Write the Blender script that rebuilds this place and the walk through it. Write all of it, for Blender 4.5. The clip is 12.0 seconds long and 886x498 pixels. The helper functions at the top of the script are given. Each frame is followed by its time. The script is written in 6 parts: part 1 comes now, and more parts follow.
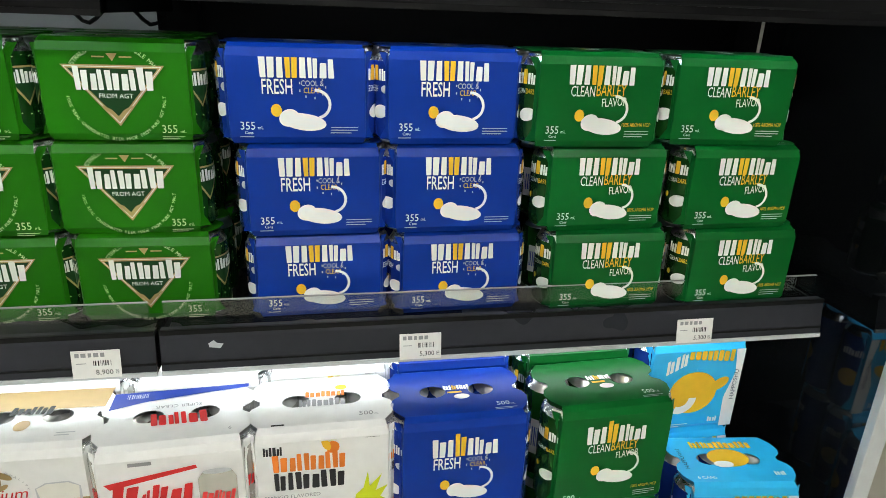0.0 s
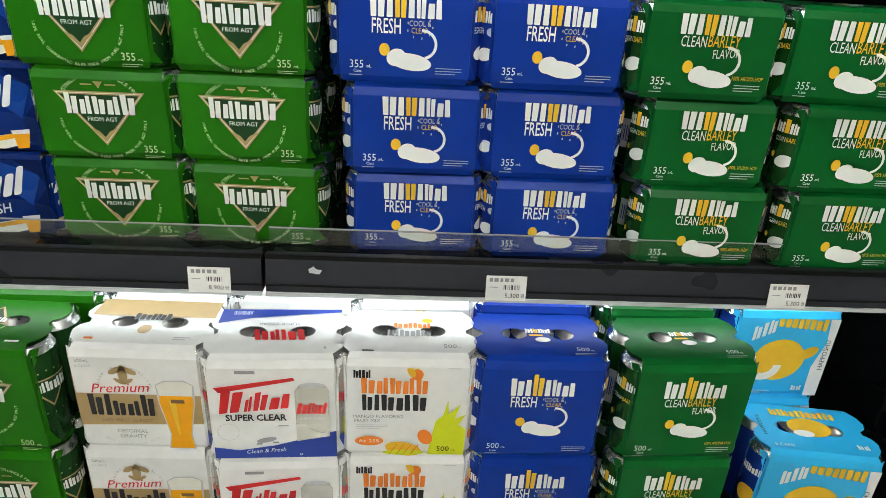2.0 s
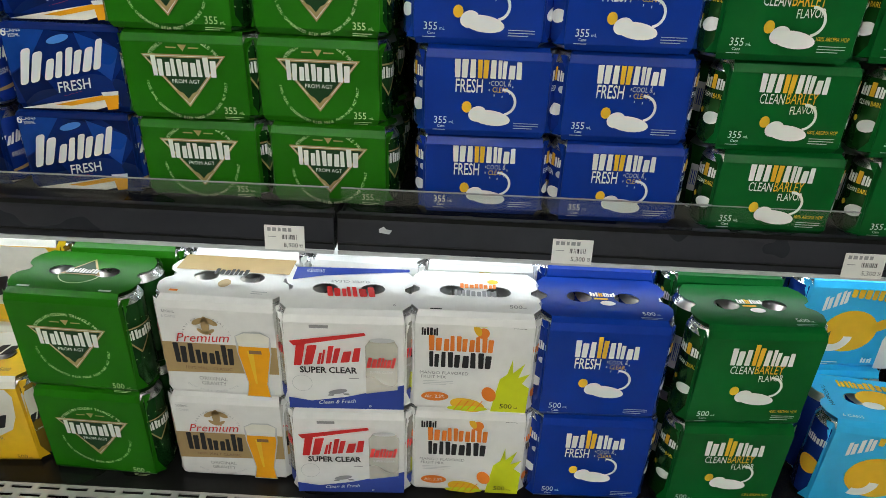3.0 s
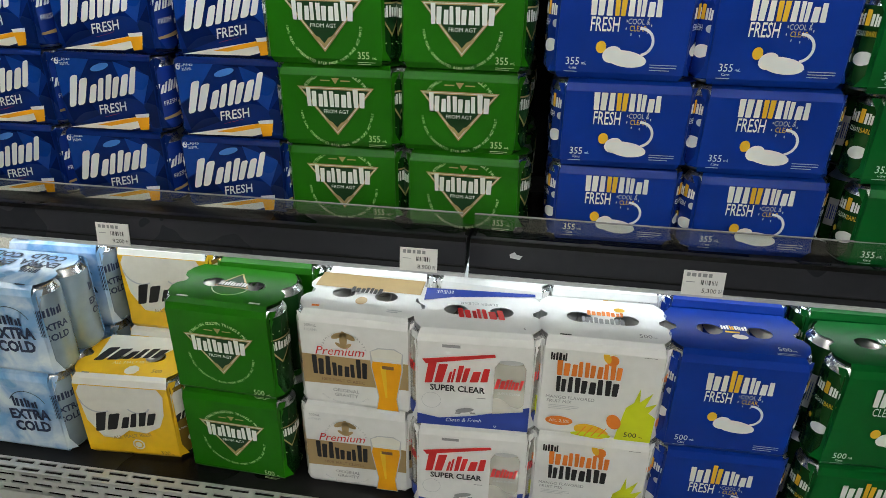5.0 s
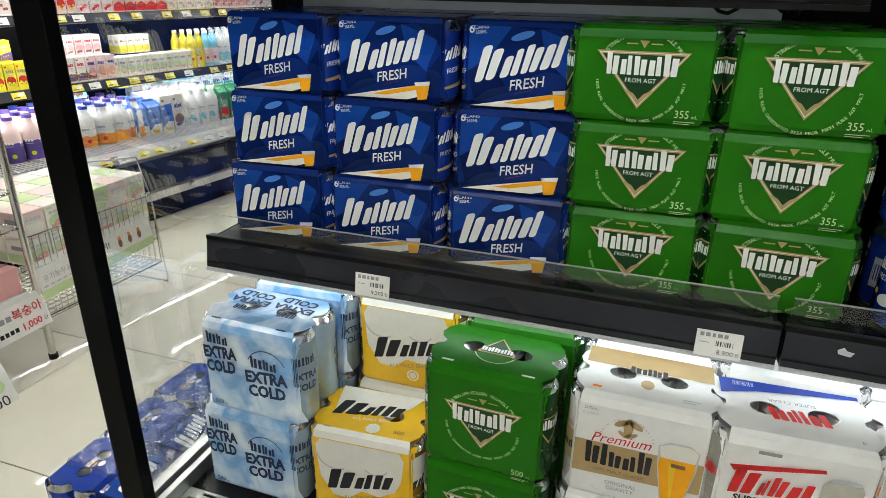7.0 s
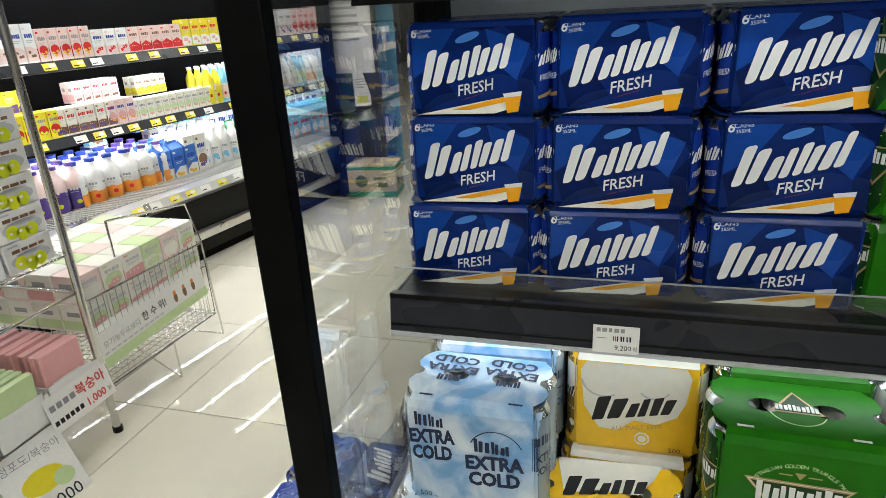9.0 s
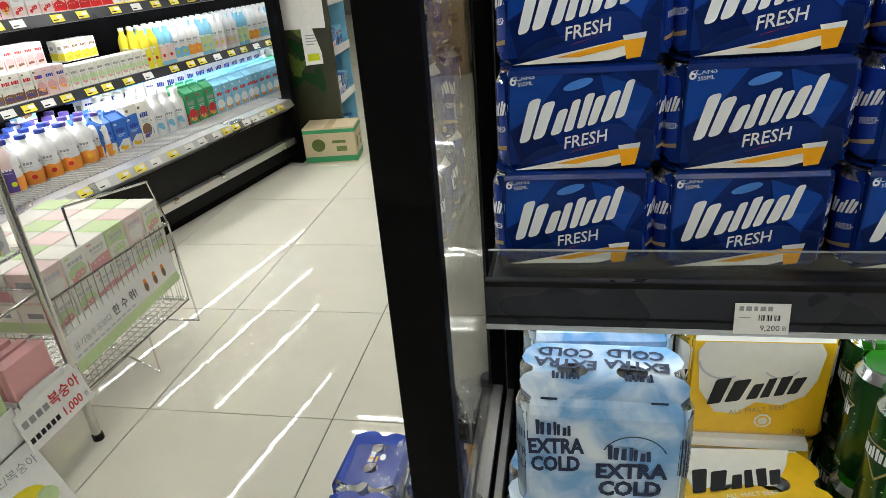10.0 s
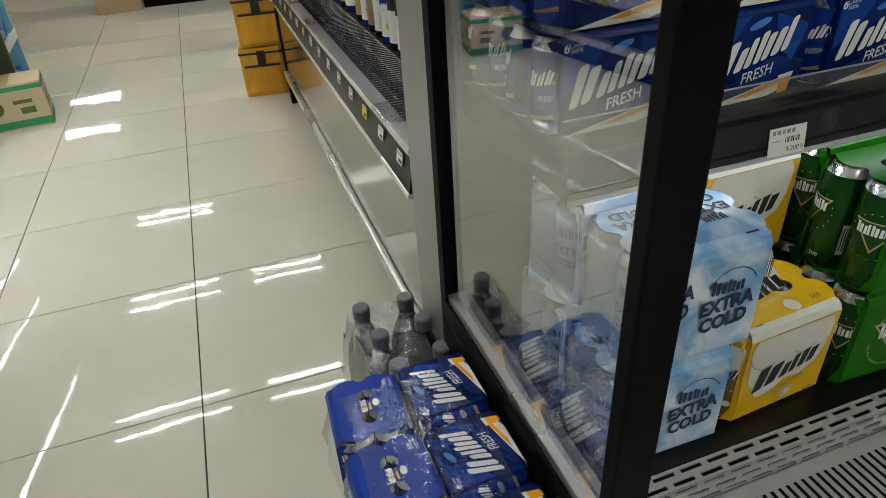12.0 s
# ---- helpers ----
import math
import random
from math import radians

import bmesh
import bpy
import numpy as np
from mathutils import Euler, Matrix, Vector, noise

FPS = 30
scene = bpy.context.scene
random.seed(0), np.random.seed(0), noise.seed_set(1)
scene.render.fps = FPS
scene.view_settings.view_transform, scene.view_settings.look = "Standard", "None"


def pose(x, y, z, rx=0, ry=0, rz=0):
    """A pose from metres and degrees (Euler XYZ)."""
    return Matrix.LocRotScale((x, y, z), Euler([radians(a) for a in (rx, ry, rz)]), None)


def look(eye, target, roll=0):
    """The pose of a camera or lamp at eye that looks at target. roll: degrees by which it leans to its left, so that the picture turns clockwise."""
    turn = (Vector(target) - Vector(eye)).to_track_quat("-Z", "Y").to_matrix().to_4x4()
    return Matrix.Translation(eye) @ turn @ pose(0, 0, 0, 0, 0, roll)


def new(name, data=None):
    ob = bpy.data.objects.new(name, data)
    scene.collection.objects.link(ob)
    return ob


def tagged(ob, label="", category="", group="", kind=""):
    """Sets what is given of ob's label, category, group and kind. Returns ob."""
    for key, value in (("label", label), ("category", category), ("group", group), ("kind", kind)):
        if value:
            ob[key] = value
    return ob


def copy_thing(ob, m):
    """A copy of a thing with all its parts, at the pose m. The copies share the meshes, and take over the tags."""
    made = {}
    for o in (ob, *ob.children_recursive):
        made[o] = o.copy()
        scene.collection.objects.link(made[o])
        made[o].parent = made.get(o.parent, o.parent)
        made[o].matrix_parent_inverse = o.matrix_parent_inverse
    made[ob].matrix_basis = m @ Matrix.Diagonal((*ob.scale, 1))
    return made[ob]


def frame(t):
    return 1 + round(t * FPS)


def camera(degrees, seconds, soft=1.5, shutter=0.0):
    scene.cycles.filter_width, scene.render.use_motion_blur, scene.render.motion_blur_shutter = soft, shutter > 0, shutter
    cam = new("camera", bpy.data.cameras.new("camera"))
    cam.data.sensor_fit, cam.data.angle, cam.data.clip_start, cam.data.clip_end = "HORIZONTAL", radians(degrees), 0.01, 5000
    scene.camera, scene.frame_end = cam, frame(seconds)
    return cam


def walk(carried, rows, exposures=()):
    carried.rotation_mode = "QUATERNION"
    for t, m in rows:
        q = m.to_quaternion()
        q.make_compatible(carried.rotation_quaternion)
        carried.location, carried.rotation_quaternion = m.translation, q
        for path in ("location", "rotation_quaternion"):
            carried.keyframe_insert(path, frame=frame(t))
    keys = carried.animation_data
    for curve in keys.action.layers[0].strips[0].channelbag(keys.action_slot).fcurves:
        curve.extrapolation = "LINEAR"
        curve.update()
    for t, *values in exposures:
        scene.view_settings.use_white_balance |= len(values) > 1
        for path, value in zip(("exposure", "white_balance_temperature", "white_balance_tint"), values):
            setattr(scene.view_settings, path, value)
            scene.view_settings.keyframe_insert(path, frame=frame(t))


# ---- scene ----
cam = camera(69.2, 12.0, soft=0.8)
PATH = [
    (0, (0.153, 0.205, 1.265), (0.505, 2.048, 0.573), 2.1),
    (0.5, (0.15, 0.196, 1.264), (0.489, 2.04, 0.567), 2.7),
    (1, (0.146, 0.192, 1.267), (0.435, 2.035, 0.545), 3.8),
    (1.5, (0.138, 0.191, 1.265), (0.349, 2.021, 0.487), 4.3),
    (2, (0.133, 0.181, 1.262), (0.243, 1.992, 0.42), 3.3),
    (2.5, (0.112, 0.174, 1.259), (0.159, 1.964, 0.366), 3.2),
    (3, (0.105, 0.162, 1.258), (0.071, 1.93, 0.325), 2.3),
    (3.2, (0.097, 0.159, 1.258), (0.046, 1.917, 0.307), 2.3),
    (4.8, (0.026, 0.126, 1.279), (-0.199, 1.905, 0.394), 1.2),
    (5, (0.023, 0.129, 1.275), (-0.24, 1.905, 0.395), 0.9),
    (5.5, (0.013, 0.129, 1.259), (-0.328, 1.913, 0.422), 1.3),
    (6, (-0.036, 0.137, 1.27), (-0.528, 1.894, 0.452), 2.2),
    (6.5, (-0.16, 0.149, 1.278), (-0.695, 1.897, 0.466), 0.9),
    (7, (-0.252, 0.163, 1.272), (-0.844, 1.91, 0.501), 0.9),
    (7.5, (-0.343, 0.172, 1.269), (-0.954, 1.924, 0.522), -0.6),
    (7.7, (-0.366, 0.183, 1.262), (-0.979, 1.945, 0.539), 0.3),
    (9.3, (-0.712, 0.229, 1.242), (-1.213, 2.023, 0.515), -5.4),
    (9.5, (-0.761, 0.231, 1.231), (-1.198, 2.016, 0.44), -6.0),
    (10, (-0.866, 0.32, 1.234), (-1.232, 2.092, 0.382), -4.7),
    (10.5, (-1.013, 0.374, 1.19), (-1.041, 2.128, 0.23), -4.0),
    (11, (-1.181, 0.369, 1.172), (-0.851, 2.08, 0.19), -5.4),
    (11.5, (-1.244, 0.399, 1.189), (-0.804, 2.052, 0.153), -4.9),
    (12, (-1.297, 0.416, 1.173), (-0.772, 2.018, 0.097), -3.5),
]
walk(cam, [(t, look(eye, target, roll)) for t, eye, target, roll in PATH],
     exposures=((0.0, 0.76), (1.5, 0.72), (3.0, 0.28), (5.5, 0.12), (6.5, 0.24), (7.5, 0.36), (9.5, 0.18), (10.5, -0.20), (11.0, -0.42), (12.0, -0.32)))

# ---- world and light levels ----
world = bpy.data.worlds.new("store_world")
world.use_nodes = True
scene.world = world
world.node_tree.nodes["Background"].inputs["Color"].default_value = (0.9, 0.95, 1.0, 1)
world.node_tree.nodes["Background"].inputs["Strength"].default_value = 0.008
TUBE, SHELF_LED, TOP_LED, DAIRY_LED = 138.0, 11.0, 4.5, 46.0


# ---- materials ----
def mat(name, color, rough=0.5, metal=0.0, vary=0.06, grain=60.0, bump=0.0, spec=0.5, coat=0.0, emit=0.0, stain=0.0):
    """A principled material whose colour, gloss and relief wander at two sizes."""
    m = bpy.data.materials.new(name)
    m.use_nodes = True
    nt = m.node_tree
    b = nt.nodes["Principled BSDF"]
    b.inputs["Base Color"].default_value = (*color, 1)
    b.inputs["Roughness"].default_value = rough
    b.inputs["Metallic"].default_value = metal
    b.inputs["Specular IOR Level"].default_value = spec
    b.inputs["Coat Weight"].default_value = coat
    b.inputs["Coat Roughness"].default_value = 0.08
    if emit:
        b.inputs["Emission Color"].default_value = (*color, 1)
        b.inputs["Emission Strength"].default_value = emit
        return m
    tc = nt.nodes.new("ShaderNodeTexCoord")
    n1 = nt.nodes.new("ShaderNodeTexNoise")
    n1.inputs["Scale"].default_value = grain
    n1.inputs["Detail"].default_value = 5
    n2 = nt.nodes.new("ShaderNodeTexNoise")
    n2.inputs["Scale"].default_value = max(1.5, grain / 14)
    n2.inputs["Detail"].default_value = 3
    nt.links.new(tc.outputs["Object"], n1.inputs["Vector"])
    nt.links.new(tc.outputs["Object"], n2.inputs["Vector"])
    mixn = nt.nodes.new("ShaderNodeMath")
    mixn.operation = "ADD"
    nt.links.new(n1.outputs["Fac"], mixn.inputs[0])
    nt.links.new(n2.outputs["Fac"], mixn.inputs[1])
    mr = nt.nodes.new("ShaderNodeMapRange")
    mr.inputs["From Min"].default_value, mr.inputs["From Max"].default_value = 0.6, 1.4
    mr.inputs["To Min"].default_value, mr.inputs["To Max"].default_value = 1 - vary - stain, 1 + vary
    nt.links.new(mixn.outputs[0], mr.inputs["Value"])
    info = nt.nodes.new("ShaderNodeObjectInfo")
    mr2 = nt.nodes.new("ShaderNodeMapRange")
    mr2.inputs["To Min"].default_value, mr2.inputs["To Max"].default_value = 1 - vary * 0.6, 1 + vary * 0.4
    nt.links.new(info.outputs["Random"], mr2.inputs["Value"])
    mul = nt.nodes.new("ShaderNodeMath")
    mul.operation = "MULTIPLY"
    nt.links.new(mr.outputs[0], mul.inputs[0])
    nt.links.new(mr2.outputs[0], mul.inputs[1])
    sc = nt.nodes.new("ShaderNodeVectorMath")
    sc.operation = "SCALE"
    sc.inputs[0].default_value = color
    nt.links.new(mul.outputs[0], sc.inputs["Scale"])
    nt.links.new(sc.outputs[0], b.inputs["Base Color"])
    mr3 = nt.nodes.new("ShaderNodeMapRange")
    mr3.inputs["From Min"].default_value, mr3.inputs["From Max"].default_value = 0.3, 0.7
    mr3.inputs["To Min"].default_value, mr3.inputs["To Max"].default_value = rough * 0.8, min(1, rough * 1.2)
    nt.links.new(n2.outputs["Fac"], mr3.inputs["Value"])
    nt.links.new(mr3.outputs[0], b.inputs["Roughness"])
    if bump:
        bp = nt.nodes.new("ShaderNodeBump")
        bp.inputs["Strength"].default_value = bump
        bp.inputs["Distance"].default_value = 0.002
        nt.links.new(mixn.outputs[0], bp.inputs["Height"])
        nt.links.new(bp.outputs[0], b.inputs["Normal"])
    return m


def glass(name, color, rough, transparency, wrinkle=0.0, grazing=3.2, most=0.9):
    """Thin clear sheet: mostly see-through with a glossy skin."""
    m = bpy.data.materials.new(name)
    m.use_nodes = True
    nt = m.node_tree
    nt.nodes.remove(nt.nodes["Principled BSDF"])
    tr, gl, mx = nt.nodes.new("ShaderNodeBsdfTransparent"), nt.nodes.new("ShaderNodeBsdfGlossy"), nt.nodes.new("ShaderNodeMixShader")
    fr = nt.nodes.new("ShaderNodeLayerWeight")
    fr.inputs["Blend"].default_value = 0.5
    pw = nt.nodes.new("ShaderNodeMath")
    pw.operation = "POWER"
    pw.inputs[1].default_value = grazing
    mr = nt.nodes.new("ShaderNodeMapRange")
    mr.inputs["To Min"].default_value, mr.inputs["To Max"].default_value = 1 - transparency, most
    tr.inputs["Color"].default_value = (*color, 1)
    gl.inputs["Roughness"].default_value = rough
    if wrinkle:
        tc, nz, bp = nt.nodes.new("ShaderNodeTexCoord"), nt.nodes.new("ShaderNodeTexNoise"), nt.nodes.new("ShaderNodeBump")
        nz.inputs["Scale"].default_value, nz.inputs["Detail"].default_value, nz.inputs["Distortion"].default_value = 26.0, 3.0, 1.2
        bp.inputs["Distance"].default_value = wrinkle
        nt.links.new(tc.outputs["Object"], nz.inputs["Vector"])
        nt.links.new(nz.outputs["Fac"], bp.inputs["Height"])
        nt.links.new(bp.outputs[0], gl.inputs["Normal"])
        nt.links.new(bp.outputs[0], fr.inputs["Normal"])
    nt.links.new(fr.outputs["Facing"], pw.inputs[0])
    nt.links.new(pw.outputs[0], mr.inputs["Value"])
    nt.links.new(mr.outputs[0], mx.inputs["Fac"])
    nt.links.new(tr.outputs[0], mx.inputs[1])
    nt.links.new(gl.outputs[0], mx.inputs[2])
    nt.links.new(mx.outputs[0], nt.nodes["Material Output"].inputs["Surface"])
    return m


def mottled(name, pale, deep, scale, share):
    """Frosty two-tone film, pale with cloudy deeper patches."""
    m = mat(name, pale, 0.3, spec=0.35, coat=0.15)
    nt = m.node_tree
    b = nt.nodes["Principled BSDF"]
    tc, nz, ramp = nt.nodes.new("ShaderNodeTexCoord"), nt.nodes.new("ShaderNodeTexNoise"), nt.nodes.new("ShaderNodeValToRGB")
    nz.inputs["Scale"].default_value, nz.inputs["Detail"].default_value, nz.inputs["Distortion"].default_value = scale, 6.0, 0.8
    e = ramp.color_ramp.elements
    e[0].position, e[1].position = share + 0.06, share + 0.34
    e[0].color, e[1].color = (*deep, 1), (*pale, 1)
    bp = nt.nodes.new("ShaderNodeBump")
    bp.inputs["Distance"].default_value = 0.0008
    nt.links.new(tc.outputs["Object"], nz.inputs["Vector"])
    nt.links.new(nz.outputs["Fac"], ramp.inputs["Fac"])
    nt.links.new(ramp.outputs["Color"], b.inputs["Base Color"])
    nt.links.new(nz.outputs["Fac"], bp.inputs["Height"])
    nt.links.new(bp.outputs[0], b.inputs["Normal"])
    return m


def polished_tile(name, color):
    """Polished porcelain, faintly wavy from tile to tile."""
    m = mat(name, color, 0.022, vary=0.035, grain=9, spec=0.5)
    nt = m.node_tree
    tc, info, off, nz, bp = (nt.nodes.new("ShaderNode" + k) for k in ("TexCoord", "ObjectInfo", "VectorMath", "TexNoise", "Bump"))
    mul = nt.nodes.new("ShaderNodeMath")
    mul.operation = "MULTIPLY"
    mul.inputs[1].default_value = 40.0
    nz.inputs["Scale"].default_value, nz.inputs["Detail"].default_value = 8.0, 2.0
    bp.inputs["Distance"].default_value = 0.0003
    nt.links.new(info.outputs["Random"], mul.inputs[0])
    nt.links.new(tc.outputs["Object"], off.inputs[0])
    nt.links.new(mul.outputs[0], off.inputs[1])
    nt.links.new(off.outputs[0], nz.inputs["Vector"])
    nt.links.new(nz.outputs["Fac"], bp.inputs["Height"])
    nt.links.new(bp.outputs[0], nt.nodes["Principled BSDF"].inputs["Normal"])
    return m


M = {}
M["white"] = mat("white_card", (0.80, 0.80, 0.79), 0.42, bump=0.05, coat=0.15)
M["ink_white"] = mat("white_ink", (0.82, 0.82, 0.80), 0.4, vary=0.03, spec=0.18)
M["film_white"] = mat("white_film_ink", (0.76, 0.77, 0.78), 0.4, vary=0.03, spec=0.18)
M["black_ink"] = mat("black_ink", (0.02, 0.02, 0.022), 0.4, vary=0.05, spec=0.18)
M["grey_ink"] = mat("grey_ink", (0.30, 0.30, 0.31), 0.45, spec=0.18)
M["light_ink"] = mat("pale_grey_ink", (0.52, 0.53, 0.55), 0.45, spec=0.18)
M["yellow_ink"] = mat("yellow_ink", (0.80, 0.47, 0.03), 0.4, spec=0.18)
M["orange_ink"] = mat("orange_ink", (0.80, 0.22, 0.03), 0.4, spec=0.18)
M["red_ink"] = mat("red_ink", (0.62, 0.03, 0.03), 0.4, spec=0.18)
M["lime_ink"] = mat("lime_ink", (0.62, 0.68, 0.02), 0.4, spec=0.18)
M["gold_ink"] = mat("gold_ink", (0.42, 0.29, 0.13), 0.35, metal=0.25)
M["beer_ink"] = mat("amber_ink", (0.82, 0.36, 0.01), 0.4, spec=0.18)
M["navy_ink"] = mat("navy_ink", (0.03, 0.06, 0.32), 0.4, spec=0.18)
M["dark_green_ink"] = mat("dark_green_ink", (0.008, 0.045, 0.012), 0.35, spec=0.18)
M["terra_green"] = mat("leaf_green_card", (0.011, 0.124, 0.002), 0.36, coat=0.0, spec=0.14, bump=0.05, vary=0.05)
M["filite_green"] = mat("deep_green_card", (0.001, 0.088, 0.014), 0.36, coat=0.0, spec=0.14, bump=0.05, vary=0.05)
M["filite_blue"] = mat("royal_blue_card", (0.002, 0.029, 0.255), 0.36, coat=0.0, spec=0.14, bump=0.05, vary=0.05)
M["cass_blue"] = mat("deep_blue_film", (0.0025, 0.018, 0.130), 0.26, coat=0.0, spec=0.16, bump=0.25, vary=0.25, grain=25)
M["cass_deep"] = mat("navy_blue_film", (0.001, 0.009, 0.068), 0.26, coat=0.0, spec=0.16, bump=0.2, vary=0.2, grain=25)
M["cass_mid"] = mat("mid_blue_film", (0.005, 0.045, 0.26), 0.26, coat=0.0, spec=0.16, bump=0.2, vary=0.15)
M["cass_light"] = mat("bright_blue_film", (0.06, 0.20, 0.58), 0.2, coat=0.0, spec=0.16, bump=0.2)
M["ice_blue"] = mottled("ice_blue_film", (0.74, 0.83, 0.90), (0.19, 0.40, 0.70), 17.0, 0.34)
M["ice_deep"] = mat("deep_ice_film", (0.20, 0.38, 0.62), 0.2, coat=0.5, bump=0.3, vary=0.3, grain=28)
M["ice_navy"] = mat("slate_ink", (0.022, 0.036, 0.085), 0.4, spec=0.18)
M["max_yellow"] = mat("amber_yellow_card", (0.84, 0.50, 0.012), 0.33, coat=0.25, bump=0.05, vary=0.08)
M["cyan_card"] = mat("sky_blue_card", (0.025, 0.44, 0.82), 0.35, coat=0.2, bump=0.05)
M["alu"] = mat("brushed_aluminium", (0.75, 0.75, 0.76), 0.28, metal=1.0, vary=0.05)
M["can_green"] = mat("green_can_lacquer", (0.010, 0.075, 0.012), 0.22, metal=0.5, vary=0.1)
M["can_blue"] = mat("blue_can_lacquer", (0.015, 0.06, 0.42), 0.22, metal=0.5, vary=0.1)
M["can_silver"] = mat("silver_can_lacquer", (0.62, 0.60, 0.55), 0.25, metal=0.7, vary=0.08)
M["can_gold"] = mat("gold_can_lacquer", (0.55, 0.33, 0.06), 0.25, metal=0.6, vary=0.08)
M["can_ice"] = mat("pale_blue_can_lacquer", (0.45, 0.58, 0.70), 0.25, metal=0.5, vary=0.1)
M["can_white"] = mat("white_can_lacquer", (0.75, 0.75, 0.72), 0.25, metal=0.2, vary=0.05)
M["black_metal"] = mat("black_powder_coat", (0.003, 0.003, 0.0033), 0.48, vary=0.2, bump=0.04, spec=0.05)
M["black_plastic"] = mat("black_plastic", (0.005, 0.005, 0.0055), 0.35, vary=0.2, bump=0.05, spec=0.14)
M["shelf_black"] = mat("scuffed_black_shelf", (0.011, 0.0105, 0.011), 0.28, vary=0.3, stain=0.2, bump=0.1, grain=35, spec=0.22)
M["lip_grey"] = mat("grey_plastic_channel", (0.023, 0.024, 0.030), 0.32, vary=0.1, spec=0.2)
M["steel_grey"] = mat("grey_painted_steel", (0.28, 0.275, 0.26), 0.38, metal=0.2, vary=0.06)
M["steel"] = mat("stainless_steel", (0.62, 0.62, 0.61), 0.3, metal=0.9, vary=0.06)
M["steel_polished"] = mat("polished_steel_panel", (0.30, 0.29, 0.265), 0.13, metal=0.9, vary=0.05)
M["grille"] = mat("pale_grey_grille", (0.52, 0.52, 0.50), 0.35, metal=0.35, vary=0.06)
M["mirror"] = mat("polished_end_mirror", (0.80, 0.82, 0.83), 0.03, metal=1.0, vary=0.02)
M["back_white"] = mat("pale_back_panel", (0.55, 0.57, 0.58), 0.4, vary=0.05)
M["tile"] = polished_tile("cream_porcelain", (0.655, 0.63, 0.535))
M["joint"] = mat("dark_grout", (0.05, 0.045, 0.04), 0.8)
M["wall"] = mat("painted_wall", (0.22, 0.21, 0.20), 0.7)
M["ceiling"] = mat("ceiling_board", (0.72, 0.72, 0.70), 0.8, bump=0.1)
M["tag_white"] = mat("tag_paper", (0.80, 0.79, 0.76), 0.5)
M["tag_yellow"] = mat("yellow_tag_paper", (0.78, 0.66, 0.05), 0.5)
M["kraft"] = mat("corrugated_kraft", (0.42, 0.30, 0.17), 0.75, vary=0.08, bump=0.2)
M["kraft_pale"] = mat("pale_kraft", (0.55, 0.45, 0.29), 0.75, vary=0.08, bump=0.2)
M["box_green"] = mat("green_box_print", (0.03, 0.28, 0.11), 0.6)
M["bag_yellow"] = mat("yellow_tarpaulin", (0.62, 0.30, 0.01), 0.5, vary=0.15, bump=0.4, grain=30)
M["strap"] = mat("black_webbing", (0.012, 0.012, 0.012), 0.7)
M["bottle_dark"] = mat("dark_brown_plastic_bottle", (0.016, 0.012, 0.01), 0.12, coat=0.5)
M["cap_grey"] = mat("dusty_grey_cap", (0.12, 0.12, 0.15), 0.5, vary=0.3)
M["wire"] = mat("chromed_wire", (0.68, 0.67, 0.64), 0.22, metal=1.0, vary=0.05)
M["milk"] = mat("milk_plastic", (0.78, 0.78, 0.76), 0.3)
M["purple"] = mat("purple_cap", (0.10, 0.06, 0.28), 0.4)
M["orange"] = mat("orange_juice_print", (0.80, 0.30, 0.04), 0.4)
M["pink"] = mat("pink_carton_print", (0.72, 0.36, 0.36), 0.45)
M["pale_pink"] = mat("pale_pink_carton", (0.78, 0.60, 0.57), 0.45)
M["pale_green"] = mat("pale_green_carton", (0.55, 0.68, 0.36), 0.45)
M["sky"] = mat("sky_blue_carton", (0.22, 0.55, 0.74), 0.45)
M["blue_carton"] = mat("blue_carton", (0.03, 0.15, 0.55), 0.45)
M["lemon"] = mat("lemon_pouch", (0.78, 0.66, 0.03), 0.35)
M["cream_card"] = mat("cream_carton", (0.78, 0.76, 0.69), 0.45)
M["brown_print"] = mat("brown_print", (0.20, 0.10, 0.05), 0.5)
M["leaf"] = mat("olive_leaf_print", (0.10, 0.15, 0.02), 0.5, vary=0.3)
M["board_olive"] = mat("dark_olive_board", (0.022, 0.023, 0.008), 0.45, vary=0.3, grain=12)
M["film"] = glass("clear_wrap", (0.93, 0.95, 0.97), 0.10, 0.90, wrinkle=0.003)
M["pane"] = glass("side_glass", (0.985, 0.99, 0.985), 0.012, 0.95, grazing=1.4, most=0.58)
M["acrylic"] = glass("acrylic_guard", (0.95, 0.97, 0.97), 0.03, 0.95)
M["dark_pane"] = mat("dark_mirror_glass", (0.006, 0.007, 0.008), 0.03, spec=0.5, coat=0.3, vary=0.02)
M["tube"] = mat("lit_tube", (0.97, 0.98, 0.92), emit=TUBE)
M["led"] = mat("lit_led_strip", (0.87, 0.97, 1.0), emit=SHELF_LED)
M["led_top"] = mat("lit_led_top_strip", (0.87, 0.97, 1.0), emit=TOP_LED)
M["led_dairy"] = mat("lit_dairy_strip", (0.97, 0.98, 1.0), emit=DAIRY_LED)


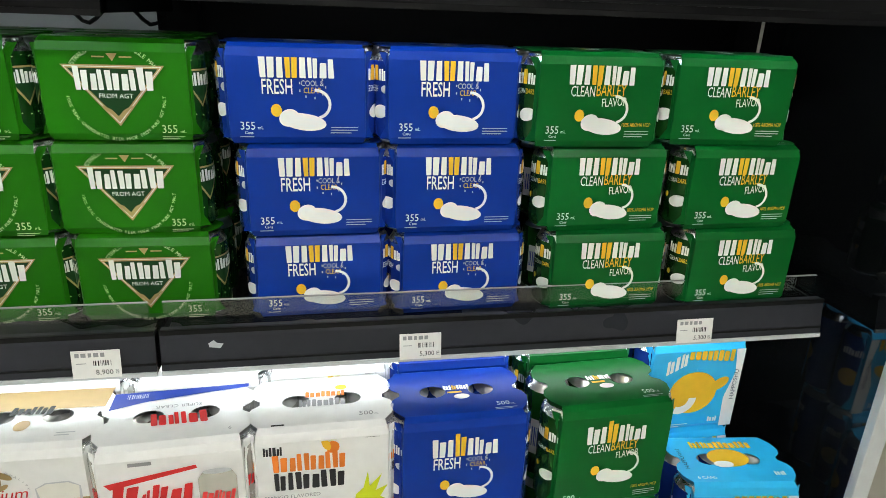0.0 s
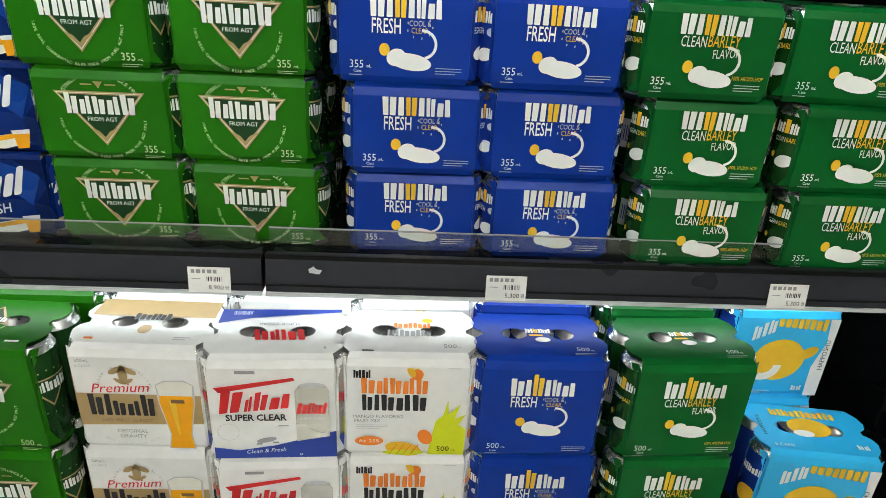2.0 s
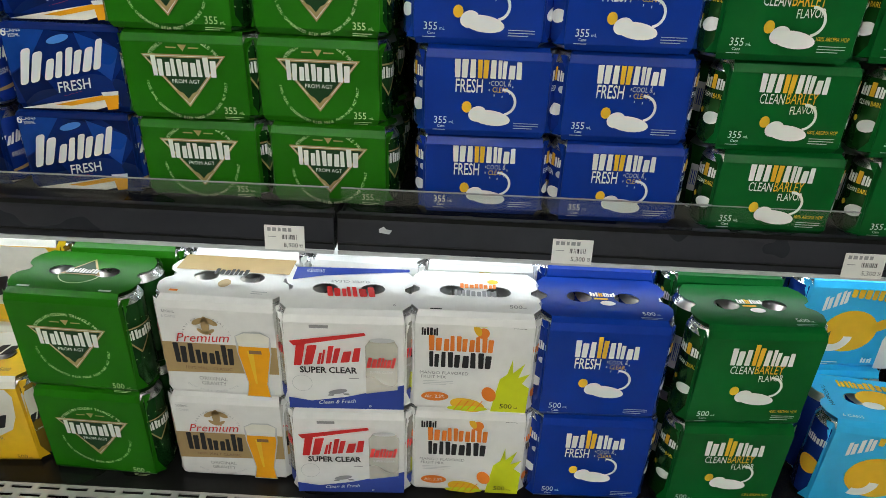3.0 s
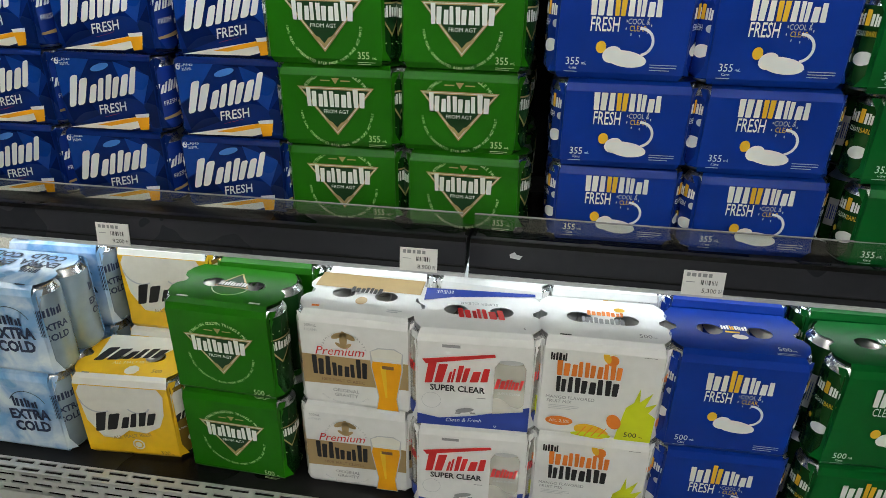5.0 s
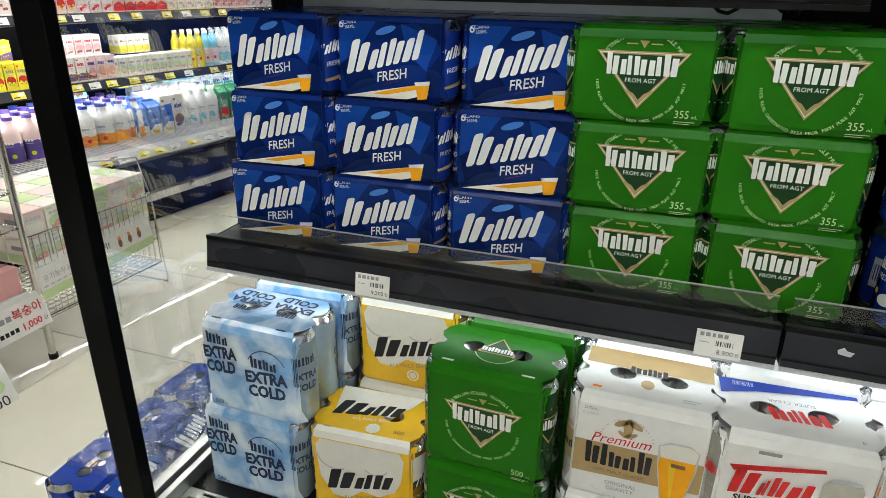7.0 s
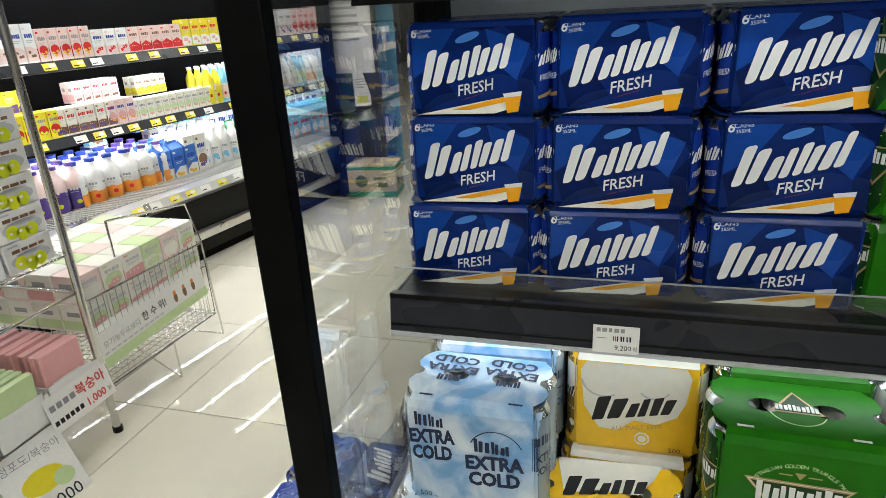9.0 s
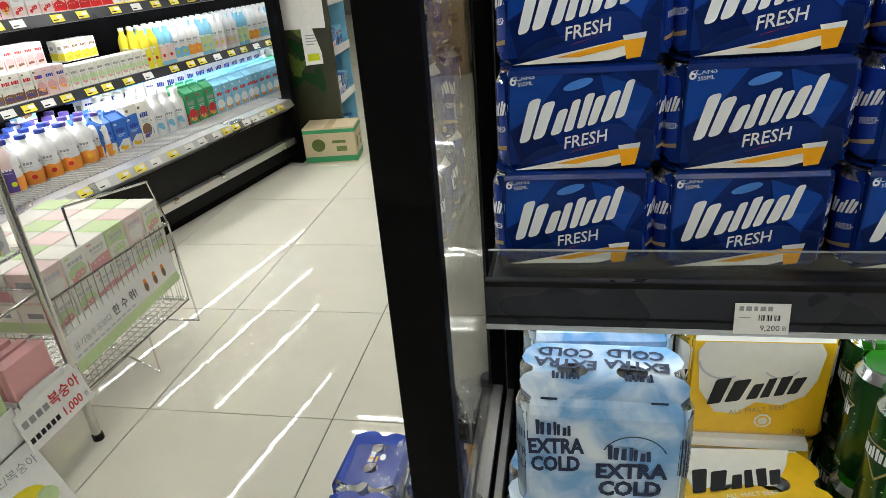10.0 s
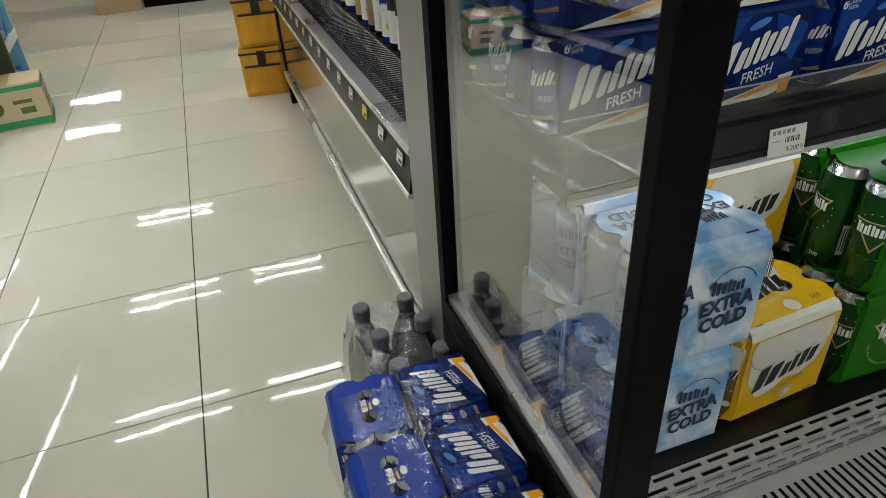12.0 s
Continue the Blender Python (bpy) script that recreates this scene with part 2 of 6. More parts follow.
# ---- geometry helpers ----
class Geo:
    """Collects faces of several materials for one mesh."""

    def __init__(self):
        self.v, self.f, self.m, self.mats = [], [], [], []

    def slot(self, key):
        if key not in self.mats:
            self.mats.append(key)
        return self.mats.index(key)

    def add(self, verts, faces, key, matrix=None):
        o, s = len(self.v), self.slot(key)
        self.v += [tuple(matrix @ Vector(p)) if matrix else tuple(p) for p in verts]
        self.f += [tuple(i + o for i in f) for f in faces]
        self.m += [s] * len(faces)
        return self

    def box(self, x0, x1, y0, y1, z0, z1, key, matrix=None, cut=0.0):
        """A box; cut chamfers its four upright edges."""
        if cut:
            ring = [(x0 + cut, y0), (x1 - cut, y0), (x1, y0 + cut), (x1, y1 - cut), (x1 - cut, y1), (x0 + cut, y1), (x0, y1 - cut), (x0, y0 + cut)]
        else:
            ring = [(x0, y0), (x1, y0), (x1, y1), (x0, y1)]
        return self.prism(ring, z0, z1, key, matrix)

    def prism(self, ring, z0, z1, key, matrix=None):
        n = len(ring)
        vs = [(x, y, z0) for x, y in ring] + [(x, y, z1) for x, y in ring]
        fs = [tuple(range(n))[::-1], tuple(range(n, 2 * n))] + [(i, (i + 1) % n, n + (i + 1) % n, n + i) for i in range(n)]
        return self.add(vs, fs, key, matrix)

    def lathe(self, profile, key, matrix=None, n=20):
        """Turns (r, z) pairs round the z axis."""
        vs, fs = [], []
        for r, z in profile:
            vs += [(r * math.cos(2 * math.pi * i / n), r * math.sin(2 * math.pi * i / n), z) for i in range(n)]
        for k in range(len(profile) - 1):
            fs += [(k * n + i, k * n + (i + 1) % n, (k + 1) * n + (i + 1) % n, (k + 1) * n + i) for i in range(n)]
        fs += [tuple(range(n))[::-1], tuple(range((len(profile) - 1) * n, len(profile) * n))]
        return self.add(vs, fs, key, matrix)

    def rod(self, a, b, r, key, n=8):
        a, b = Vector(a), Vector(b)
        q = (b - a).to_track_quat("Z", "Y").to_matrix().to_4x4()
        return self.lathe([(r, 0), (r, (b - a).length)], key, Matrix.Translation(a) @ q, n)

    def mesh(self, name, smooth=False, bevel=0.0):
        me = bpy.data.meshes.new(name)
        me.from_pydata(self.v, [], self.f)
        for key in self.mats:
            me.materials.append(M[key])
        me.polygons.foreach_set("material_index", self.m)
        if bevel:
            bm = bmesh.new()
            bm.from_mesh(me)
            es = [e for e in bm.edges if len(e.link_faces) == 2 and e.calc_face_angle(0) > 0.6]
            bmesh.ops.bevel(bm, geom=es, offset=bevel, segments=2, affect="EDGES", profile=0.7, clamp_overlap=True)
            bm.to_mesh(me)
            bm.free()
        if smooth:
            me.polygons.foreach_set("use_smooth", [True] * len(me.polygons))
            me.set_sharp_from_angle(angle=0.7)
        me.update()
        return me


def part(name, geo, parent=None, label="", smooth=False, bevel=0.0, at=None):
    """Links a Geo (or a mesh) as ONE mesh object under a thing or part."""
    me = geo if isinstance(geo, bpy.types.Mesh) else geo.mesh(name, smooth, bevel)
    ob = new(name, me)
    if parent is not None:
        ob.parent = parent
    if at is not None:
        ob.matrix_basis = at
    if label:
        tagged(ob, label)
    return ob


def thing(name, label, category, group="", kind="", at=None):
    ob = tagged(new(name), label, category, group, kind)
    ob.empty_display_size = 0.05
    if at is not None:
        ob.matrix_basis = at
    return ob


def curve_mesh(data):
    """Vertices and faces of a flat curve or text."""
    ob = bpy.data.objects.new("tmp_outline", data)
    scene.collection.objects.link(ob)
    me = bpy.data.meshes.new_from_object(ob.evaluated_get(bpy.context.evaluated_depsgraph_get()))
    vs, fs = [tuple(v.co) for v in me.vertices], [tuple(p.vertices) for p in me.polygons]
    bpy.data.objects.remove(ob)
    bpy.data.meshes.remove(me)
    bpy.data.curves.remove(data)
    return vs, fs


def text2d(words, size, bold=0.0, shear=0.0):
    cu = bpy.data.curves.new("words", "FONT")
    cu.body, cu.size, cu.resolution_u, cu.align_x, cu.align_y, cu.shear = words, size, 2, "CENTER", "CENTER", shear
    cu.offset = bold
    return curve_mesh(cu)


def fill2d(*loops):
    """Flat area between closed outlines; inner outlines become holes."""
    cu = bpy.data.curves.new("area", "CURVE")
    cu.dimensions, cu.fill_mode = "2D", "BOTH"
    for loop in loops:
        sp = cu.splines.new("POLY")
        sp.points.add(len(loop) - 1)
        for p, (x, y) in zip(sp.points, loop):
            p.co = (x, y, 0, 1)
        sp.use_cyclic_u = True
    return curve_mesh(cu)


def ellipse(cx, cy, rx, ry, n=20, tilt=0.0):
    c, s = math.cos(tilt), math.sin(tilt)
    return [(cx + rx * math.cos(a) * c - ry * math.sin(a) * s, cy + rx * math.cos(a) * s + ry * math.sin(a) * c) for a in (2 * math.pi * i / n for i in range(n))]


def arc_band(cx, cy, r0, r1, a0, a1, n=14):
    angles = [radians(a0 + (a1 - a0) * i / n) for i in range(n + 1)]
    return [(cx + r1 * math.cos(a), cy + r1 * math.sin(a)) for a in angles] + [(cx + r0 * math.cos(a), cy + r0 * math.sin(a)) for a in reversed(angles)]


class Print:
    """A flat printed sheet, drawn in metres on (x, up), later laid on a face."""

    def __init__(self):
        self.items = []

    def shape(self, key, *loops, lift=0, role=""):
        xs, ys = [p[0] for p in loops[0]], [p[1] for p in loops[0]]
        big = (max(xs) - min(xs)) * (max(ys) - min(ys)) > 3e-4
        role = role or (f"artwork {len(self.items)}" if big else "fine_print")
        if len(loops) == 1:
            self.items.append(([(x, y, 0) for x, y in loops[0]], [tuple(range(len(loops[0])))], key, lift, role))
        else:
            self.items.append((*fill2d(*loops), key, lift, role))
        return self

    def bar(self, key, cx, cy, w, h, slant=0.0, lift=0):
        s = slant * h / 2
        return self.shape(key, [(cx - w / 2 - s, cy - h / 2), (cx + w / 2 - s, cy - h / 2), (cx + w / 2 + s, cy + h / 2), (cx - w / 2 + s, cy + h / 2)], lift=lift)

    def words(self, key, body, cx, cy, size, bold=0.0, shear=0.0, turn=0.0, lift=1, narrow=1.0, role=""):
        vs, fs = text2d(body, size, bold, shear)
        vs = [(x * narrow, y, z) for x, y, z in vs]
        c, s = math.cos(radians(turn)), math.sin(radians(turn))
        self.items.append(([(cx + x * c - y * s, cy + x * s + y * c, 0) for x, y, z in vs], fs, key, lift, role or f"lettering {body} {cx:.3f}"))
        return self

    def arc_words(self, key, body, cx, cy, r, size, mid=90.0, step=6.0, inside=False):
        for i, ch in enumerate(body):
            if ch != " ":
                a = mid + (i - (len(body) - 1) / 2) * step * (1 if inside else -1)
                self.words(key, ch, cx + r * math.cos(radians(a)), cy + r * math.sin(radians(a)), size, turn=a + 90 if inside else a - 90, role=f"ring_lettering {mid}")
        return self

    def blocks(self, key, cx, cy, widths, h, gap, slant=0.0, keys=None, lift=1, corner=0.25, rise=0.0, heights=None, taper=0.0, cuts="/|"):
        """A wordmark as a plain row of soft-cornered blocks. cuts, block by block: slit in two, / with a lower right piece, | with a lower left one."""
        x = cx - (sum(widths) + gap * (len(widths) - 1)) / 2
        for i, w in enumerate(widths):
            hh = h * heights[i] if heights else h
            low = (h - hh) / 2
            up = rise * (x + w / 2 - cx)
            how = cuts[i % len(cuts)] if w > 0.36 * hh else "-"
            spans = {"/": [(0, w * 0.42, 1.0), (w * 0.54, w, 0.84)], "|": [(0, w * 0.48, 0.80), (w * 0.60, w, 1.0)], "-": [(0, w, 1.0)]}[how]
            for x0, x1, tall in spans:
                y1 = hh * tall
                c = min(x1 - x0, y1) * corner
                pts = []
                for qx, qy, a0 in ((x0 + c, c, 180), (x1 - c, c, 270), (x1 - c, y1 - c, 0), (x0 + c, y1 - c, 90)):
                    pts += [(qx + c * math.cos(radians(a0 + 30 * n)), qy + c * math.sin(radians(a0 + 30 * n))) for n in range(4)]
                if taper:
                    pts = [(w / 2 + (px - w / 2) * (1 - taper * (py / hh if i % 2 else 1 - py / hh)), py) for px, py in pts]
                loop = [(x + px + slant * (py - hh / 2), cy - low + up + py - hh / 2 + rise * (px - w / 2)) for px, py in pts]
                self.shape((keys or {}).get(i, key), loop, lift=lift, role=f"wordmark_block {i} {cx:.4f} {cy:.4f}")
            x += w + gap
        return self

    def fine(self, key, cx, cy, w, rows, pitch, h=0.0012):
        """Small print that cannot be read."""
        for r in range(rows):
            self.bar(key, cx - (w * 0.12 if r == rows - 1 else 0), cy - r * pitch, w * (0.76 if r == rows - 1 else 1), h)
        return self

    def barcode(self, key, cx, cy, w, h, n=14):
        rng = random.Random(n)
        x = cx - w / 2
        while x < cx + w / 2:
            bw = rng.choice((0.0006, 0.001, 0.0016))
            self.bar(key, x, cy, bw, h)
            x += bw + rng.choice((0.0008, 0.0012, 0.0018))
        return self

    def trim(self, top):
        """Keeps the sheet below the card's rounded shoulder."""
        self.items = [([(x, min(y, top), 0) for x, y, *_ in vs], fs, key, lift, role) for vs, fs, key, lift, role in self.items]
        return self

    def wrap(self, geo, r):
        """Lays the sheet round a can of radius r, centred on its -y side."""
        def at(x, y, lift):
            a = x / r - math.pi / 2
            q = r + 0.0004 + lift * 0.0002
            return (q * math.cos(a), q * math.sin(a), y)
        for vs, fs, key, lift, role in self.items:
            xs = [v[0] for v in vs]
            if len(fs) > 1 or max(xs) - min(xs) < 0.009:
                geo.add([at(x, y, lift) for x, y, *_ in vs], fs, key)
                continue
            n = math.ceil((max(xs) - min(xs)) / 0.006)
            for i in range(n):
                lo, hi = (min(xs) + (max(xs) - min(xs)) * (i + s) / n for s in (0, 1))
                poly = [(v[0], v[1]) for v in vs]
                for edge, keep in ((lo, 1), (hi, -1)):
                    out = []
                    for p, q in zip(poly, poly[1:] + poly[:1]):
                        if (p[0] - edge) * keep >= 0:
                            out.append(p)
                        if (p[0] - edge) * (q[0] - edge) < 0:
                            f = (edge - p[0]) / (q[0] - p[0])
                            out.append((edge, p[1] + f * (q[1] - p[1])))
                    poly = out
                if len(poly) > 2:
                    geo.add([at(x, y, lift) for x, y in poly], [tuple(range(len(poly)))], key)
        return geo

    def lay(self, geo, matrix, step=0.00035, only=""):
        for vs, fs, key, lift, role in self.items:
            if only and role != only:
                continue
            geo.add([(x, y, 0.0006 + lift * step) for x, y, *_ in vs], fs, key, matrix)
        return geo


# ---- structure: floor, walls, ceiling ----
CEIL = 2.7
floor = tagged(part("floor", Geo().box(-6.2, 4.0, -3.5, 15.2, -0.12, -0.004, "joint")), "cream polished porcelain floor tiles with dark joints", "floor", kind="structure")
tagged(part("ceiling", Geo().box(-6.2, 4.0, -3.5, 15.2, CEIL, CEIL + 0.1, "ceiling")), "white suspended ceiling boards above the aisles", "ceiling", kind="structure")
# south wall is unseen: stands in for shelving, kept dark to curb reflections
for wname, b in (("wall_south", (-6.2, 4.0, -3.6, -3.5)), ("wall_north", (-6.2, 4.0, 15.2, 15.3)), ("wall_west", (-6.3, -6.2, -3.6, 15.3)), ("wall_east", (4.0, 4.1, -3.6, 15.3))):
    tagged(part(wname, Geo().box(*b, -0.1, CEIL, "wall")), "plain painted store wall", "wall", kind="structure")


def ceiling_light(x, y, length, turn):
    ob = thing("ceiling_light", "white twin-tube fluorescent fitting on the ceiling", "ceiling light", "ceiling lights", at=pose(x, y, CEIL, 0, 0, turn))
    part("housing", Geo().box(-length / 2 - 0.03, length / 2 + 0.03, -0.16, 0.16, -0.05, 0, "ceiling", cut=0.02), ob)
    for s in (-0.10, 0.10):
        part("tube", Geo().rod((-length / 2, s, -0.070), (length / 2, s, -0.070), 0.0065, "tube", 10), ob)
    return ob


for x, y in ((-2.27, 4.66), (-2.24, 6.40), (-2.24, 8.25), (-3.55, 11.95), (-3.62, 13.75)):
    ceiling_light(x, y, 0.86, 0)
# the four at negative y are unseen, added as frontal fill for the packs
for x, y in ((-1.0, 6.40), (-2.27, 2.76), (-2.27, 0.86), (1.5, -1.6), (0.2, -1.6), (-1.1, -1.6), (0.2, -3.0), (-1.04, 4.62)):
    ceiling_light(x, y, 0.92, 0)


# ---- beer packs ----
CAN_R = 0.0328


def can_geo(h, key):
    r = CAN_R
    g = Geo().lathe([(r * 0.86, 0.004), (r, 0.011), (r, h - 0.016), (r * 0.985, h - 0.013)], key, n=18)
    g.lathe([(r * 0.985, h - 0.013), (r * 0.93, h - 0.009), (r * 0.80, h - 0.002), (r * 0.82, h)], "alu", n=18)
    return g.lathe([(r * 0.72, 0), (r * 0.86, 0.004)], "alu", n=18)


def lid_geo(h):
    r = CAN_R
    g = Geo().lathe([(r * 0.80, h - 0.001), (r * 0.82, h + 0.0012), (r * 0.77, h + 0.0012), (r * 0.74, h - 0.003), (r * 0.05, h - 0.003)], "alu", n=18)
    return g.box(-0.007, 0.007, -0.004, 0.016, h - 0.003, h - 0.001, "alu", cut=0.003)


def can_marks(h, kind):
    """Curved print on a can, centred on its -y side."""
    p = Print()
    if kind in ("fresh", "barley"):
        p.blocks("ink_white", 0, h * 0.74, [0.0085, 0.0035, 0.0065, 0.0035, 0.0055, 0.0080], 0.0165, 0.0012, keys={2: "yellow_ink"}, corner=0.14, heights=(0.9, 0.84, 1.12, 0.84, 0.86, 0.70))
        if kind == "fresh":
            p.words("ink_white", "FRESH", -0.009, h * 0.58, 0.011, narrow=0.6).shape("light_ink", ellipse(0.011, h * 0.58, 0.006, 0.005))
        else:
            p.words("ink_white", "CLEAN", -0.010, h * 0.59, 0.009, narrow=0.6).words("yellow_ink", "BARLEY", 0.009, h * 0.59, 0.0095, narrow=0.6)
        p.shape("ink_white", ellipse(0.003, h * 0.34, 0.0130, 0.0085, 16, 0.2)).shape("yellow_ink", ellipse(-0.016, h * 0.40, 0.0035, 0.0042, 10))
        p.bar("light_ink", 0.045, h * 0.45, 0.016, h * 0.36).barcode("navy_ink", 0.045, h * 0.45, 0.012, h * 0.2)
    elif kind == "triangle":
        c = h * 0.56
        ins = lambda d: [(-0.031 + d * 1.9, c + 0.020 - d), (0.031 - d * 1.9, c + 0.020 - d), (0, c - 0.026 + d * 2)]
        p.shape("gold_ink", ins(0)).shape("dark_green_ink", ins(0.0022), lift=1)
        p.blocks("ink_white", 0, c + 0.008, [0.0090, 0.0078, 0.0088, 0.0088, 0.0095], 0.0155, 0.0014, lift=2, corner=0.1, taper=0.13)
        for i in range(20):
            s = radians(18 * i)
            p.shape("pale_green", ellipse(0.034 * math.cos(s), c - 0.002 + 0.034 * math.sin(s), 0.0012, 0.0007, 4, s + 1.57))
        p.words("pale_green", "500" if h > 0.14 else "355", 0.024, h * 0.13, 0.009).bar("cream_card", 0.058, h * 0.32, 0.012, h * 0.30).barcode("black_ink", 0.058, h * 0.32, 0.010, h * 0.24)
    elif kind == "fresh_film":
        p.blocks("ink_white", 0, h * 0.62, [0.012, 0.009, 0.009, 0.010], 0.020, 0.0022, slant=0.32, rise=0.24, corner=0.28, heights=(1.0, 0.86, 0.92, 1.0), taper=0.13)
        p.words("ink_white", "FRESH", 0.002, h * 0.40, 0.010, shear=0.2, turn=10, narrow=0.85).shape("gold_ink", [(-0.03, h * 0.14), (0.03, h * 0.22), (0.03, h * 0.28), (-0.03, h * 0.16)])
        p.shape("cass_deep", [(0.03, 0.02), (0.05, 0.02), (0.044, h * 0.8), (0.034, h * 0.7)])
    elif kind == "ice":
        p.blocks("ice_navy", 0, h * 0.72, [0.009, 0.004, 0.007, 0.008], 0.015, 0.0018, corner=0.2, taper=0.13)
        p.words("ice_navy", "EXTRA", 0, h * 0.55, 0.017, bold=0.0005, narrow=0.85).words("ice_navy", "COLD", 0, h * 0.43, 0.017, bold=0.0005, narrow=0.85)
    elif kind == "amber":
        p.shape("cream_card", ellipse(0, h * 0.68, 0.034, 0.030, 20)).blocks("black_ink", 0, h * 0.55, [0.020, 0.012, 0.013], 0.019, 0.0014, slant=0.3, rise=0.25, lift=1, corner=0.15, taper=0.13)
        p.words("cream_card", "ALL MALT BEER", 0, h * 0.38, 0.0052).shape("cream_card", ellipse(0.006, h * 0.22, 0.006, 0.006, 8))
    elif kind == "premium":
        p.shape("gold_ink", [(-0.05, h * 0.30), (0.05, h * 0.30), (0.05, h * 0.60), (-0.05, h * 0.60)])
        p.blocks("black_ink", 0, h * 0.47, [0.010, 0.004, 0.009, 0.009, 0.010], 0.019, 0.0014, lift=1, corner=0.2, heights=(1, 1, 0.7, 0.7, 1), taper=0.13).words("red_ink", "Premium", 0, h * 0.66, 0.011, shear=0.35)
        p.words("grey_ink", "ORIGINAL", 0, h * 0.22, 0.0058).words("grey_ink", "GRAVITY", 0, h * 0.175, 0.0058)
    elif kind == "clear":
        p.blocks("red_ink", 0, h * 0.62, [0.015, 0.005, 0.009, 0.013], 0.020, 0.0016, slant=0.2, rise=0.1, corner=0.12, heights=(1, 0.7, 0.84, 0.64)).words("grey_ink", "SUPER CLEAR", 0, h * 0.47, 0.0066)
        p.shape("navy_ink", [(-0.05, 0.012), (0.05, 0.012), (0.05, h * 0.26), (-0.05, h * 0.16)])
    elif kind == "mango":
        p.blocks("orange_ink", 0, h * 0.69, [0.0095, 0.008, 0.008, 0.008, 0.0085], 0.0135, 0.0011, corner=0.2, taper=0.13).blocks("black_ink", 0, h * 0.58, [0.0075, 0.0035, 0.009, 0.010, 0.010], 0.014, 0.0013, corner=0.2, taper=0.13)
        p.shape("lime_ink", ellipse(0.014, h * 0.24, 0.014, h * 0.14, 14, 0.3)).shape("orange_ink", ellipse(-0.006, h * 0.2, 0.006, 0.008))
    else:
        p.shape("yellow_ink", ellipse(0, h * 0.42, 0.017, 0.017, 18)).blocks("ink_white", 0, h * 0.72, [0.006, 0.003, 0.006, 0.009, 0.009], 0.013, 0.0014)
    return p.wrap(Geo(), CAN_R)


def sleeve_geo(W, D, H, key, shoulder=None, wave=True, holes=True):
    """Card sleeve round six cans: front, back, top with two finger holes, base, rounded shoulders and folded corner flaps."""
    g = Geo()
    a = W / 2 - 0.0165
    c, drop = (0.013, 0.015) if wave else (0.008, 0.008)
    sides = [(0.006, 0.0, 0.003), (0.0, 0.009, 0.0), (0.0, H - drop, 0.0), (c * 0.34, H - drop * 0.33, 0.001), (c, H, 0.003)]
    for s in (-1, 1):
        y = s * D / 2
        for n, ((i0, z0, n0), (i1, z1, n1)) in enumerate(zip(sides, sides[1:])):
            g.add([(-a + n0, y - s * i0, z0), (a - n0, y - s * i0, z0), (a - n1, y - s * i1, z1), (-a + n1, y - s * i1, z1)], [(0, 1, 2, 3)], (shoulder or key) if n > 1 else key)
        for q in (-1, 1):
            g.add([(q * a, y, 0.009), (q * (a + 0.011), y - s * 0.013, 0.006), (q * (a + 0.004), y - s * 0.006, H * 0.18), (q * (a + 0.004), y - s * 0.006, H * 0.80), (q * (a + 0.010), y - s * 0.016, H - 0.008), (q * (a + 0.002), y - s * 0.009, H - drop * 0.5), (q * a, y, H - drop)], [(0, 1, 2, 3, 4, 5, 6)], key)
    t = D / 2 - c
    outline = [(-a + 0.003, -t), (a - 0.003, -t), (a + 0.008, -t + 0.014), (a + 0.012, -t + 0.030)]
    if wave:
        outline += [(a + 0.008, -0.012), (a - 0.002, -0.004), (a - 0.002, 0.004), (a + 0.008, 0.012)]
    outline += [(a + 0.012, t - 0.030), (a + 0.008, t - 0.014), (a - 0.003, t), (-a + 0.003, t), (-a - 0.008, t - 0.014), (-a - 0.012, t - 0.030)]
    if wave:
        outline += [(-a - 0.008, 0.012), (-a + 0.002, 0.004), (-a + 0.002, -0.004), (-a - 0.008, -0.012)]
    outline += [(-a - 0.012, -t + 0.030), (-a - 0.008, -t + 0.014)]
    finger = [ellipse(-0.034, 0, 0.0180, 0.0140, 18), ellipse(0.034, 0, 0.0180, 0.0140, 18)] if holes else []
    vs, fs = fill2d(outline, *finger)
    g.add([(x, y, H) for x, y, z in vs], fs, key)
    e = D / 2 - 0.006
    g.add([(-a + 0.003, -e, 0), (a - 0.003, -e, 0), (a - 0.003, e, 0), (-a + 0.003, e, 0)], [(3, 2, 1, 0)], key)
    me = g.mesh("sleeve")
    bm = bmesh.new()
    bm.from_mesh(me)
    bmesh.ops.remove_doubles(bm, verts=bm.verts, dist=0.00005)
    bmesh.ops.recalc_face_normals(bm, faces=bm.faces)
    bmesh.ops.solidify(bm, geom=bm.faces[:], thickness=0.0007)
    bm.to_mesh(me)
    bm.free()
    return me


